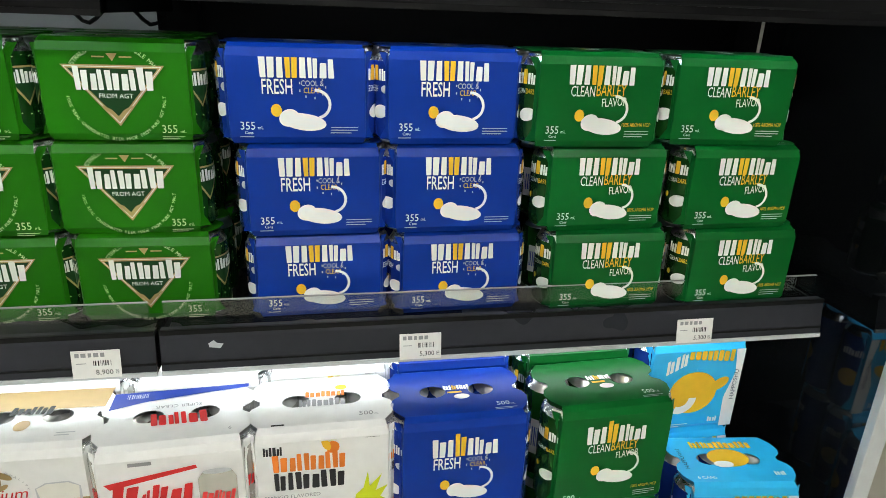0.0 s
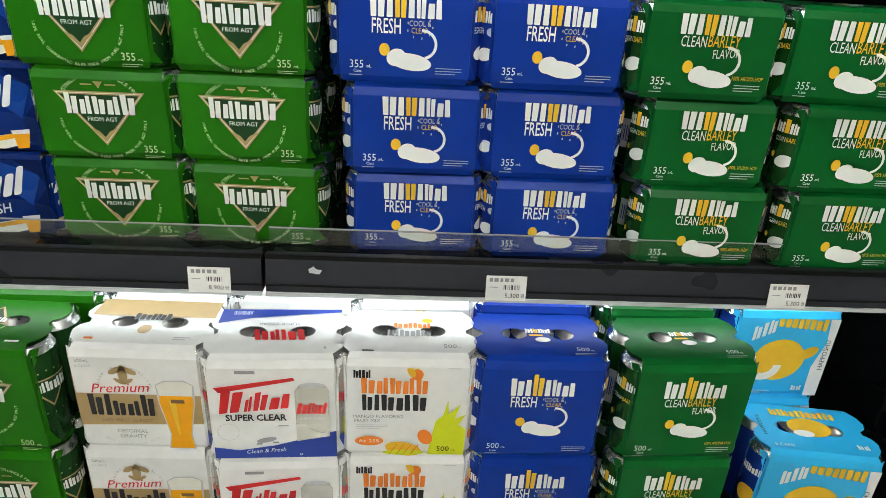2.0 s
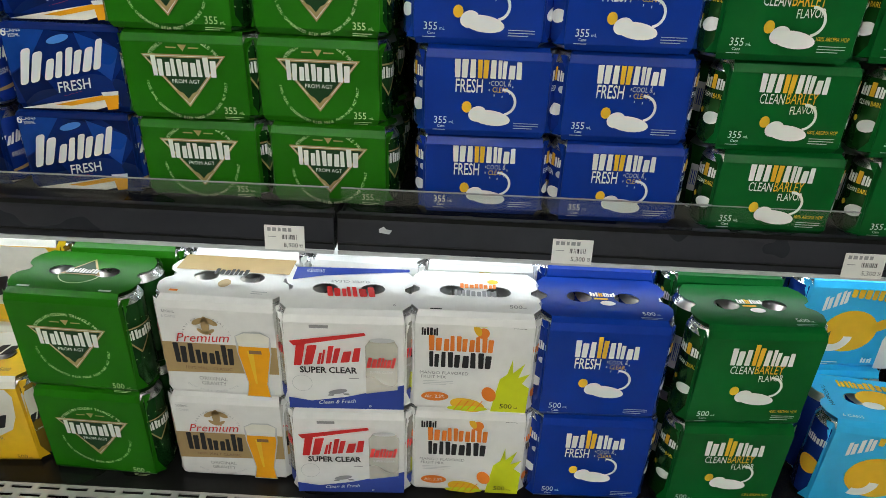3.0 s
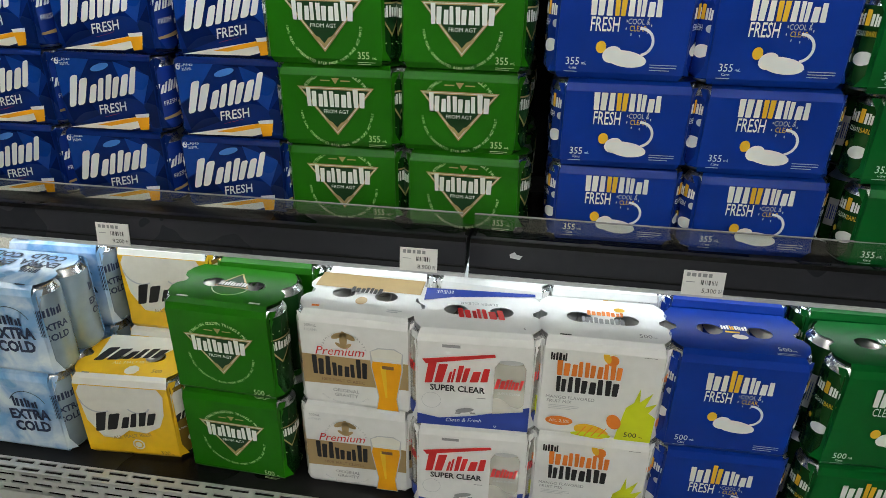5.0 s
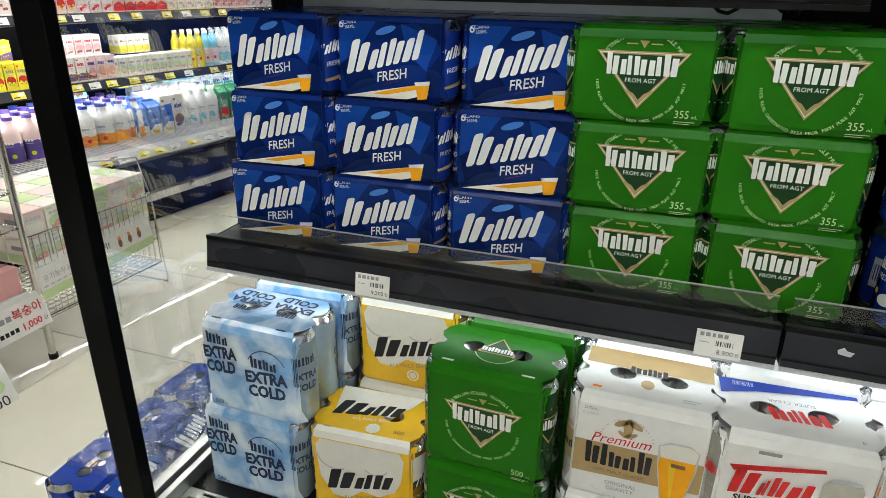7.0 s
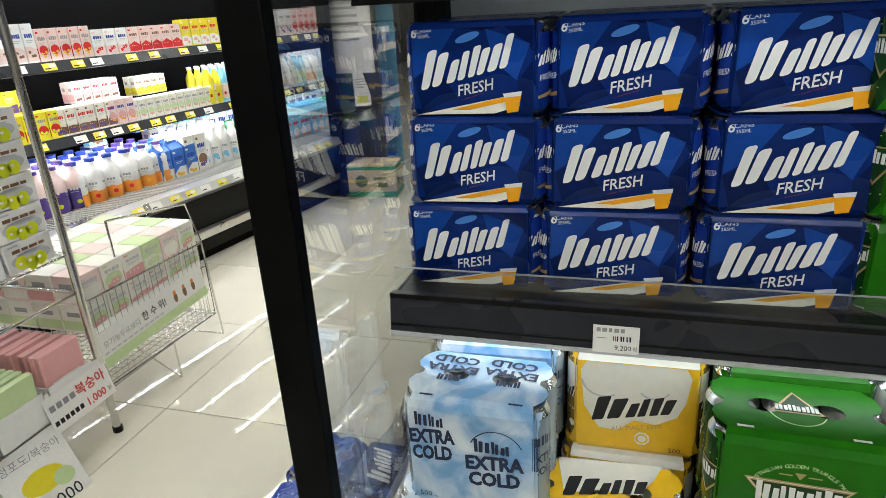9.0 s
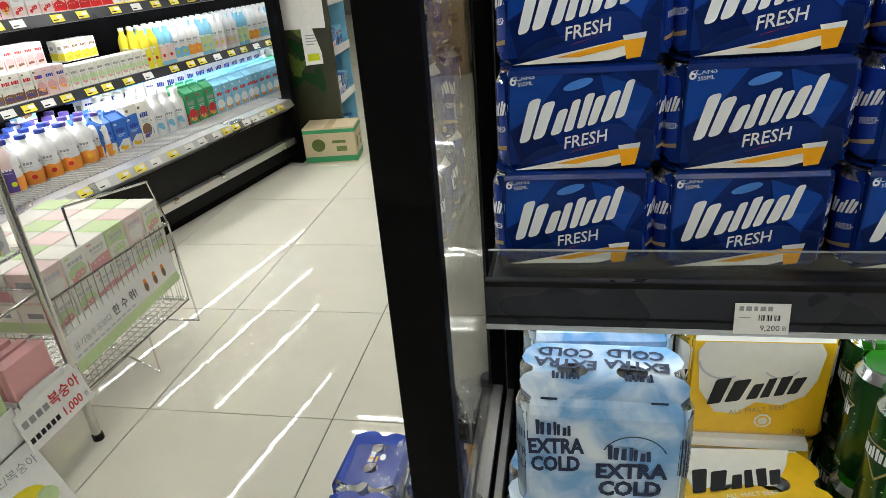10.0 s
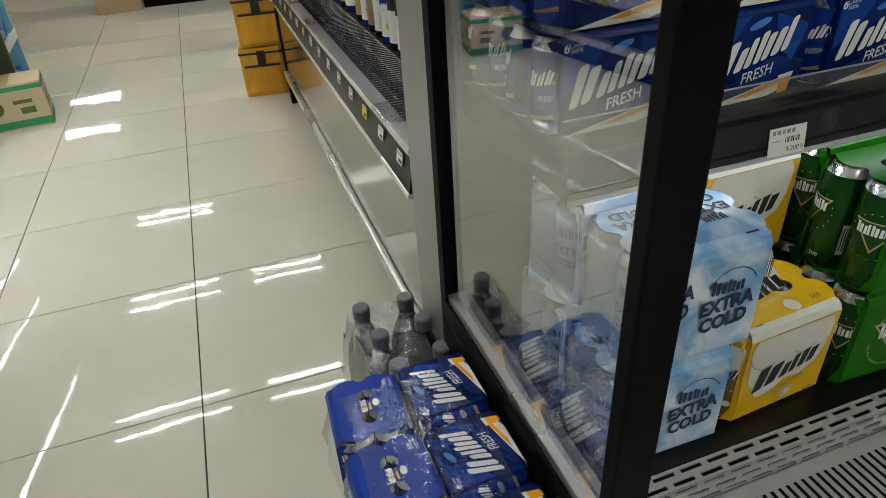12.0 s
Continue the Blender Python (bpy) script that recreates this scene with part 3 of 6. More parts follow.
def front_print(kind, H):
    p = Print()
    z = H / 2
    if kind in ("fresh", "barley"):
        k = 1.0 if H < 0.14 else 1.04
        o = 0.0 if H < 0.14 else 0.030
        p.blocks("ink_white", 0.0, 0.097 + o, [0.0185, 0.0075, 0.0150, 0.0075, 0.0120, 0.0175], 0.032, 0.0022, keys={2: "yellow_ink"}, corner=0.14, heights=(0.9, 0.84, 1.12, 0.84, 0.86, 0.70), taper=0.13)
        if kind == "fresh":
            p.words("ink_white", "FRESH", -0.024, 0.0695 + o, 0.0255, narrow=0.54, bold=0.0002)
            p.words("light_ink", "COOL &", 0.018, 0.0745 + o, 0.0098, narrow=0.75).words("yellow_ink", "CLEAR", 0.018, 0.0660 + o, 0.0098, narrow=0.75)
            for i in range(9):
                p.bar("light_ink", 0.018 + 0.016 * math.cos(radians(i * 40)), 0.0705 + o + 0.0135 * math.sin(radians(i * 40)), 0.0012, 0.0028)
        else:
            p.words("ink_white", "CLEAN", -0.024, 0.0720 + o, 0.0190, narrow=0.56).words("yellow_ink", "BARLEY", 0.014, 0.0735 + o, 0.0215, narrow=0.56).words("ink_white", "FLAVOR", 0.020, 0.0590 + o, 0.0155, narrow=0.62, turn=4)
            p.words("yellow_ink", "100% AROMA HOP", 0.054, 0.030, 0.0075, narrow=0.66)
        b = 0.030 + o * 0.8
        p.shape("ink_white", ellipse(0.007, b - 0.002, 0.027, 0.0105, 22, -0.12), lift=1, role="white_blot").shape("ink_white", ellipse(-0.011, b + 0.003, 0.0125, 0.0105, 18, 0.4), lift=2, role="white_blot")
        p.shape("ink_white", arc_band(0.022, b + 0.020, 0.0150, 0.0185, -78, 95, 16), lift=2, role="white_curl")
        p.shape("yellow_ink", ellipse(-0.026, 0.042 + o * 0.8, 0.0066, 0.0078), lift=1)
        p.words("ink_white", "355" if H < 0.14 else "500", -0.061, 0.0225, 0.0140, narrow=0.9).words("ink_white", "mL", -0.046, 0.0205, 0.0055)
        p.words("ink_white", "Cans", -0.060, 0.0145, 0.0052).fine("light_ink", -0.060, 0.0095, 0.022, 1, 0.002, 0.0009)
        p.fine("light_ink", 0.056, 0.0215, 0.034, 3, 0.0034, 0.0009)
    elif kind == "triangle":
        top = z + 0.030
        cz = top - 0.028
        ins = lambda d: [(-0.0575 + d * 1.9, top - d), (0.0575 - d * 1.9, top - d), (0.0, top - 0.072 + d * 2.0)]
        p.shape("gold_ink", ins(0), lift=1).shape("cream_card", ins(0.0016), lift=2).shape("gold_ink", ins(0.0024), lift=3).shape("dark_green_ink", ins(0.0040), lift=4)
        p.shape("gold_ink", [(-0.018, top - 0.047), (0.0, top - 0.055), (0.018, top - 0.047), (0.0, top - 0.066)], lift=5)
        p.shape("dark_green_ink", [(-0.014, top - 0.043), (0.0, top - 0.051), (0.014, top - 0.043), (0.0, top - 0.060)], lift=6)
        p.blocks("ink_white", 0.0, top - 0.0165, [0.0155, 0.0140, 0.0155, 0.0155, 0.0180], 0.0250, 0.0024, lift=7, corner=0.1, heights=(1.08, 0.94, 0.92, 0.94, 1.06), taper=0.13)
        p.words("ink_white", "FROM AGT", 0, top - 0.036, 0.0078, lift=7)
        p.arc_words("pale_green", "AUSTRALIAN GOLDEN TRIANGLE MALT", 0, cz - 0.006, 0.0565, 0.0072, 90, 3.9)
        p.arc_words("pale_green", "100% REAL CARBONATED BEER MADE FROM PURE AGT MALT", 0, cz - 0.006, 0.0540, 0.0055, 270, 3.6, inside=True)
        p.shape("gold_ink", [(-0.006, top + 0.013), (0.006, top + 0.013), (0, top + 0.004)]).bar("gold_ink", -0.015, top + 0.009, 0.014, 0.0016).bar("gold_ink", 0.015, top + 0.009, 0.014, 0.0016)
        p.bar("ink_white", -0.061, H - 0.011, 0.019, 0.0045).shape("ink_white", ellipse(-0.0755, H - 0.011, 0.0036, 0.0036, 10))
        p.words("pale_green", "355" if H < 0.14 else "500", 0.056, 0.0145, 0.0140, narrow=0.9).words("pale_green", "mL", 0.0715, 0.012, 0.0055).fine("pale_green", 0.060, 0.0055, 0.026, 2, 0.0025, 0.0008)
    elif kind == "fresh_film":
        p.shape("cass_mid", [(-0.080, H - 0.007), (-0.02, H - 0.007), (-0.05, H - 0.05), (-0.0815, H - 0.07)])
        p.shape("cass_deep", [(-0.0815, H - 0.072), (-0.05, H - 0.052), (-0.02, H - 0.096), (-0.070, 0.006)])
        p.shape("cass_deep", [(0.0815, H - 0.008), (0.045, H - 0.008), (0.074, H - 0.029), (0.0815, H - 0.040)])
        p.shape("cass_deep", [(0.060, H - 0.078), (0.0815, H - 0.050), (0.0815, 0.008), (0.068, 0.010)])
        p.shape("cass_deep", [(-0.015, H - 0.007), (0.040, H - 0.007), (0.018, H - 0.012)])
        p.shape("cass_light", ellipse(-0.004, H - 0.020, 0.017, 0.005, 18, 0.3), lift=1)
        p.shape("cass_mid", [(0.02, H - 0.01), (0.078, H - 0.03), (0.060, H - 0.075), (0.030, H - 0.05)], lift=0)
        p.blocks("film_white", -0.006, H - 0.049, [0.033, 0.026, 0.025, 0.027], 0.047, 0.0030, slant=0.30, rise=0.24, corner=0.32, lift=2, heights=(1.08, 0.78, 0.84, 0.90), taper=0.13)
        p.words("film_white", "FRESH", 0.004, H - 0.084, 0.0200, bold=0.0002, shear=0.25, turn=10, lift=3, narrow=0.92)
        p.shape("red_ink", [(-0.018, H - 0.1), (0.022, H - 0.089), (-0.004, H - 0.0965)], lift=3)
        p.shape("cream_card", [(-0.078, 0.002), (0.030, 0.0035), (0.064, 0.013), (0.060, 0.028), (-0.020, 0.013)], lift=2)
        p.shape("beer_ink", [(-0.028, 0.0085), (0.050, 0.0265), (0.050, 0.0195), (-0.004, 0.008)], lift=3)
        p.fine("grey_ink", 0.030, 0.0125, 0.030, 2, 0.0026, 0.001)
        p.shape("beer_ink", [(0.047, 0.004), (0.062, 0.006), (0.066, 0.026), (0.044, 0.024)], lift=4)
        p.shape("film_white", [(0.044, 0.024), (0.066, 0.026), (0.067, 0.032), (0.042, 0.029)], lift=5)
        p.words("film_white", "6", -0.077, H - 0.013, 0.017, bold=0.0003, shear=0.1, lift=2).words("film_white", "CANS", -0.063, H - 0.010, 0.0085, turn=6, lift=2).words("film_white", "355ML", -0.063, H - 0.017, 0.0062, turn=6, lift=2)
    elif kind == "ice":
        p.shape("ice_navy", arc_band(0.034, 0.096, 0.0360, 0.0375, 25, 155), lift=3)
        for cx, top, nw in ((-0.053, 0.142, 0.80), (0.030, 0.112, 1.0)):
            p.blocks("ice_navy", cx - 0.002, top - 0.003, [0.0125 * nw, 0.006 * nw, 0.0095 * nw, 0.0115 * nw], 0.021, 0.0024, lift=3, corner=0.2, heights=(1.0, 0.8, 0.9, 0.7), taper=0.13)
            p.words("ice_navy", "EXTRA", cx, top - 0.030, 0.0290, bold=0.0013, shear=0.06, turn=4, lift=4, narrow=0.86 * nw).words("ice_navy", "COLD", cx, top - 0.056, 0.0290, bold=0.0013, shear=0.06, turn=4, lift=4, narrow=0.86 * nw)
        p.bar("ice_navy", -0.070, H - 0.012, 0.016, 0.004).words("ice_navy", "500", -0.066, 0.016, 0.0115).words("ice_navy", "mL", -0.052, 0.014, 0.005)
        p.barcode("ice_navy", 0.086, 0.105, 0.010, 0.05)
    elif kind == "amber":
        p.shape("cream_card", [(-0.070, H - 0.007), (0.066, H - 0.007), (0.074, H - 0.030), (0.069, H - 0.070), (0.058, H - 0.096), (0.03, H - 0.112), (0.0, H - 0.108), (-0.024, H - 0.128), (-0.050, H - 0.126), (-0.072, H - 0.090), (-0.078, H - 0.030)])
        p.shape("light_ink", arc_band(-0.045, H - 0.04, 0.030, 0.033, 190, 300), lift=1)
        p.shape("light_ink", arc_band(0.025, H - 0.045, 0.022, 0.025, 220, 330), lift=1)
        p.blocks("black_ink", -0.002, z + 0.002, [0.046, 0.028, 0.032], 0.042, 0.003, slant=0.28, rise=0.22, corner=0.15, lift=2, heights=(1.0, 0.74, 0.74), taper=0.13)
        p.words("gold_ink", "ALL MALT BEER", 0.004, z - 0.036, 0.0105, turn=10, lift=2)
        p.shape("cream_card", ellipse(0.012, 0.030, 0.0115, 0.0115, 8, 0.39), lift=1).shape("max_yellow", ellipse(0.012, 0.030, 0.0085, 0.0085, 16), lift=2).shape("cream_card", ellipse(0.012, 0.030, 0.006, 0.006, 12), lift=3)
        p.words("brown_print", "500", 0.058, 0.014, 0.0115).words("brown_print", "mL", 0.071, 0.012, 0.005).bar("grey_ink", -0.066, H - 0.012, 0.018, 0.003, lift=2)
    elif kind == "premium":
        p.shape("gold_ink", [(-0.083, 0.042), (0.083, 0.048), (0.083, 0.096), (-0.083, 0.096)])
        p.words("grey_ink", "500mL", -0.066, H - 0.020, 0.0068).words("light_ink", "6 CANS", -0.066, H - 0.028, 0.0062).bar("orange_ink", -0.068, H - 0.010, 0.012, 0.004)
        cx = -0.016
        p.shape("gold_ink", ellipse(cx, H - 0.040, 0.006, 0.015, 14), lift=1)
        for s in (-1, 1):
            p.shape("gold_ink", ellipse(cx + s * 0.009, H - 0.034, 0.0105, 0.0045, 14, -s * 0.5), lift=1).shape("gold_ink", ellipse(cx + s * 0.006, H - 0.051, 0.008, 0.003, 12, s * 0.6), lift=1)
        p.arc_words("grey_ink", "PREMIUM", cx, H - 0.062, 0.034, 0.0045, 140, 9).arc_words("grey_ink", "QUALITY", cx, H - 0.062, 0.034, 0.0045, 40, 9)
        p.words("red_ink", "Premium", -0.024, 0.1055, 0.0215, shear=0.35, turn=3)
        p.blocks("black_ink", -0.024, 0.078, [0.019, 0.008, 0.0165, 0.0165, 0.0175], 0.035, 0.0024, lift=2, corner=0.2, heights=(1, 1, 0.7, 0.7, 1), taper=0.13)
        p.words("brown_print", "100% MALT CLASSIC", -0.020, 0.0520, 0.0078, lift=2)
        p.words("grey_ink", "ORIGINAL", -0.016, 0.0330, 0.0092).words("grey_ink", "GRAVITY", -0.016, 0.0240, 0.0092)
        p.arc_words("light_ink", "ENJOY RICH & SMOOTH TASTE", -0.018, 0.072, 0.062, 0.0042, 270, 3.0, inside=True)
        gl = [(0.033, 0.006), (0.067, 0.006), (0.064, 0.030), (0.073, 0.085), (0.072, 0.100), (0.029, 0.100), (0.027, 0.085), (0.037, 0.030)]
        p.shape("light_ink", [(0.0315, 0.0045), (0.0685, 0.0045), (0.0655, 0.030), (0.0750, 0.085), (0.0755, 0.1135), (0.063, 0.1215), (0.037, 0.1205), (0.0245, 0.1130), (0.0255, 0.085), (0.0355, 0.030)], lift=2)
        p.shape("beer_ink", gl, lift=3).shape("cream_card", [(0.029, 0.096), (0.072, 0.096), (0.074, 0.114), (0.062, 0.120), (0.038, 0.119), (0.026, 0.113)], lift=4)
        p.shape("max_yellow", [(0.040, 0.088), (0.049, 0.088), (0.050, 0.030), (0.047, 0.030)], lift=4).bar("brown_print", 0.052, 0.087, 0.018, 0.006, lift=5)
    elif kind == "clear":
        p.shape("navy_ink", [(-0.083, 0.004), (0.083, 0.004), (0.083, 0.050), (0.05, 0.040), (0.0, 0.026), (-0.05, 0.018), (-0.083, 0.024)])
        p.bar("grey_ink", -0.034, H - 0.020, 0.026, 0.005)
        p.blocks("red_ink", -0.024, z + 0.022, [0.030, 0.009, 0.018, 0.026], 0.040, 0.003, slant=0.2, rise=0.10, corner=0.12, lift=2, heights=(1.0, 0.62, 0.76, 0.60), taper=0.13)
        p.shape("red_ink", [(-0.076, z + 0.040), (0.028, z + 0.056), (0.030, z + 0.051), (-0.070, z + 0.032)], lift=2)
        p.words("black_ink", "SUPER CLEAR", -0.024, z - 0.010, 0.0148, bold=0.0004, narrow=0.9)
        p.fine("grey_ink", 0.014, z - 0.024, 0.018, 1, 0.002)
        p.shape("grey_ink", ellipse(-0.012, 0.036, 0.014, 0.0042, 14, 0.2), lift=2).bar("grey_ink", -0.022, 0.029, 0.008, 0.003, 0.5).bar("grey_ink", 0.0, 0.031, 0.008, 0.003, -0.5)
        p.shape("light_ink", arc_band(-0.062, 0.050, 0.014, 0.0146, 0, 350))
        p.words("ink_white", "Clean & Fresh", -0.014, 0.017, 0.0095, shear=0.3, turn=4, lift=2).words("ink_white", "6", 0.034, 0.011, 0.010, lift=2)
        can = [(0.031, 0.012), (0.071, 0.014), (0.074, 0.022), (0.074, 0.118), (0.069, 0.128), (0.035, 0.128), (0.029, 0.118), (0.029, 0.020)]
        p.shape("can_silver", can, lift=3).shape("light_ink", ellipse(0.052, 0.128, 0.0175, 0.004, 16), lift=4)
        p.shape("navy_ink", [(0.031, 0.012), (0.071, 0.014), (0.074, 0.022), (0.074, 0.042), (0.029, 0.034), (0.029, 0.020)], lift=4)
        p.blocks("red_ink", 0.051, 0.090, [0.013, 0.004, 0.007, 0.011], 0.018, 0.0012, slant=0.2, lift=5).words("grey_ink", "SUPER CLEAR", 0.0515, 0.073, 0.0056, lift=5)
    elif kind == "mango":
        p.blocks("black_ink", -0.062, H - 0.026, [0.006, 0.003, 0.004, 0.006], 0.013, 0.0012, lift=1)
        p.blocks("orange_ink", -0.018, H - 0.045, [0.019, 0.0155, 0.0155, 0.0155, 0.0165], 0.026, 0.0022, lift=1, corner=0.2, taper=0.13)
        p.blocks("black_ink", -0.018, H - 0.073, [0.0145, 0.0065, 0.018, 0.0195, 0.0195], 0.027, 0.0026, lift=1, corner=0.2, taper=0.13)
        p.words("grey_ink", "MANGO FLAVORED", -0.040, H - 0.097, 0.0078).words("grey_ink", "FRUIT MIX", -0.055, H - 0.1045, 0.0078).fine("light_ink", -0.048, H - 0.112, 0.044, 3, 0.003, 0.0008)
        p.shape("orange_ink", ellipse(0.012, H - 0.026, 0.0085, 0.009), lift=1).shape("yellow_ink", ellipse(0.004, H - 0.021, 0.005, 0.010, 12, 0.4), lift=2).bar("lime_ink", 0.012, H - 0.014, 0.008, 0.004, 0.5)
        feathers = [(0.030, 0.004), (0.082, 0.004), (0.083, 0.050), (0.072, 0.058), (0.082, 0.076), (0.066, 0.068), (0.074, 0.094), (0.058, 0.076), (0.056, 0.100), (0.050, 0.074), (0.040, 0.064), (0.036, 0.040)]
        p.shape("lime_ink", feathers, lift=1).shape("orange_ink", ellipse(0.026, 0.036, 0.010, 0.014, 14, 0.4), lift=2)
        p.shape("yellow_ink", ellipse(-0.004, 0.014, 0.026, 0.012, 16, -0.2), lift=1).shape("lime_ink", ellipse(-0.004, 0.008, 0.030, 0.005, 14), lift=2)
        for i in range(4):
            p.bar("orange_ink", -0.018 + 0.010 * i, 0.014, 0.0015, 0.018, 0.6, lift=3)
        p.shape("orange_ink", ellipse(-0.052, 0.028, 0.020, 0.0085), lift=1).words("ink_white", "Alc. 2.5%", -0.052, 0.028, 0.0078, lift=2)
        p.words("black_ink", "500", 0.052, 0.015, 0.0125, lift=3).words("black_ink", "mL", 0.067, 0.013, 0.005, lift=3).bar("black_ink", 0.062, H - 0.014, 0.018, 0.004)
    elif kind == "happy":
        p.blocks("ink_white", -0.040, H - 0.036, [0.012, 0.006, 0.011], 0.026, 0.003, rise=0.5, lift=1, corner=0.1)
        p.blocks("yellow_ink", 0.022, H - 0.022, [0.020, 0.019, 0.019, 0.019], 0.024, 0.002, rise=-0.1, lift=1, corner=0.35)
        p.shape("yellow_ink", ellipse(-0.002, z - 0.010, 0.044, 0.040, 24), lift=1).shape("yellow_ink", ellipse(0.046, z + 0.004, 0.018, 0.010, 14, 0.6), lift=1)
        p.shape("ink_white", arc_band(-0.024, z - 0.020, 0.016, 0.030, 250, 360), lift=2)
        p.shape("white", [(0.060, 0.002), (0.083, 0.002), (0.083, H - 0.008), (0.066, H - 0.008), (0.072, H - 0.060), (0.058, 0.06)], lift=0)
        p.words("ice_navy", "HAPPOSHU", 0.074, z, 0.0115, turn=90).blocks("ink_white", 0.044, 0.018, [0.008, 0.007], 0.010, 0.002, lift=1)
        p.fine("ink_white", -0.034, 0.012, 0.066, 2, 0.004, 0.0014)
    return p


def top_print(kind, D):
    """Print on a pack's top, read from the front edge."""
    p = Print()
    if kind in ("fresh", "barley"):
        p.blocks("ink_white", 0.0, 0.006, [0.007, 0.003, 0.006, 0.003, 0.0045, 0.0075], 0.011, 0.001, keys={2: "yellow_ink"}, corner=0.1)
        p.shape("ink_white", ellipse(0.004, -0.016, 0.011, 0.006)).bar("yellow_ink", -0.004, -0.005, 0.020, 0.004)
        p.words("ink_white", "500", 0.056, -0.040, 0.0125).words("ink_white", "mL", 0.069, -0.042, 0.005).fine("light_ink", 0.058, -0.049, 0.030, 2, 0.003, 0.001)
    elif kind == "triangle":
        p.shape("gold_ink", [(-0.030, -0.012), (0.030, -0.012), (0.0, 0.034)]).shape("dark_green_ink", [(-0.025, -0.010), (0.025, -0.010), (0.0, 0.029)], lift=1)
        p.blocks("ink_white", 0.0, -0.002, [0.008] * 5, 0.012, 0.0016, lift=2, corner=0.1).shape("pale_green", arc_band(0, -0.004, 0.031, 0.0325, 200, 340))
        p.bar("ink_white", -0.060, -0.050, 0.018, 0.004).bar("ink_white", 0.058, -0.050, 0.018, 0.004)
    elif kind == "ice":
        for cx in (-0.042, 0.040):
            p.words("ice_navy", "EXTRA", cx, 0.012, 0.024, bold=0.0009, turn=176).words("ice_navy", "COLD", cx, 0.035, 0.024, bold=0.0009, turn=176)
            p.blocks("ice_navy", cx, -0.012, [0.0085, 0.004, 0.006, 0.008], 0.015, 0.0018, taper=0.13)
        p.bar("ice_navy", -0.060, -0.056, 0.018, 0.004).bar("ice_navy", 0.058, -0.056, 0.018, 0.004)
    elif kind == "amber":
        p.shape("cream_card", [(-0.078, 0.058), (0.070, 0.058), (0.058, 0.030), (0.034, -0.006), (-0.02, -0.004), (-0.066, -0.016)])
        p.blocks("black_ink", -0.010, 0.008, [0.046, 0.028, 0.032], 0.040, 0.003, slant=0.28, rise=0.18, corner=0.15, heights=(1.0, 0.74, 0.74), taper=0.13, lift=1).words("cream_card", "ALL MALT BEER", 0.002, -0.020, 0.0095, turn=8)
        p.shape("cream_card", ellipse(0.012, -0.040, 0.0125, 0.0125, 8)).words("brown_print", "500", 0.056, -0.040, 0.012).bar("grey_ink", -0.062, -0.054, 0.014, 0.003)
    elif kind == "premium":
        p.shape("gold_ink", [(-0.085, 0.014), (0.085, 0.014), (0.085, 0.058), (-0.085, 0.058)])
        p.blocks("black_ink", 0.0, 0.012, [0.014, 0.012, 0.011, 0.006], 0.017, 0.002, lift=1).shape("gold_ink", ellipse(0.0, -0.020, 0.009, 0.011), lift=1)
        p.bar("orange_ink", -0.064, -0.045, 0.012, 0.005).fine("light_ink", 0.056, -0.038, 0.022, 2, 0.005, 0.002)
    elif kind == "clear":
        p.shape("navy_ink", [(-0.085, 0.02), (-0.04, 0.034), (0.03, 0.044), (0.085, 0.050), (0.085, 0.058), (-0.085, 0.058)])
        p.blocks("red_ink", 0.004, -0.010, [0.018, 0.012, 0.006, 0.022], 0.026, 0.003, slant=-0.2).words("grey_ink", "SUPER CLEAR", 0.0, 0.018, 0.0095, turn=180)
        p.barcode("ink_white", -0.055, 0.048, 0.026, 0.010).words("grey_ink", "6", 0.068, -0.042, 0.009)
    elif kind == "mango":
        p.blocks("orange_ink", 0.004, 0.012, [0.012, 0.012, 0.012, 0.010], 0.013, 0.002).blocks("grey_ink", 0.0, -0.008, [0.009, 0.004, 0.013, 0.013, 0.013], 0.016, 0.002)
        p.shape("yellow_ink", ellipse(0.026, 0.026, 0.008, 0.006)).words("grey_ink", "500", 0.056, -0.040, 0.0125).words("grey_ink", "mL", 0.069, -0.042, 0.005).bar("black_ink", -0.055, -0.052, 0.016, 0.003)
    elif kind == "happy":
        p.blocks("yellow_ink", 0.0, 0.034, [0.011, 0.005, 0.010, 0.016, 0.016, 0.016, 0.016], 0.017, 0.002).shape("yellow_ink", ellipse(0.0, 0.002, 0.034, 0.022, 20))
        p.shape("ink_white", ellipse(-0.014, -0.014, 0.016, 0.008), lift=1).words("ice_navy", "HAPPOSHU", -0.076, 0, 0.0095, turn=90).blocks("ink_white", 0.066, -0.036, [0.008, 0.007], 0.010, 0.002).words("ink_white", "6 CANS", -0.055, -0.045, 0.009)
    return p


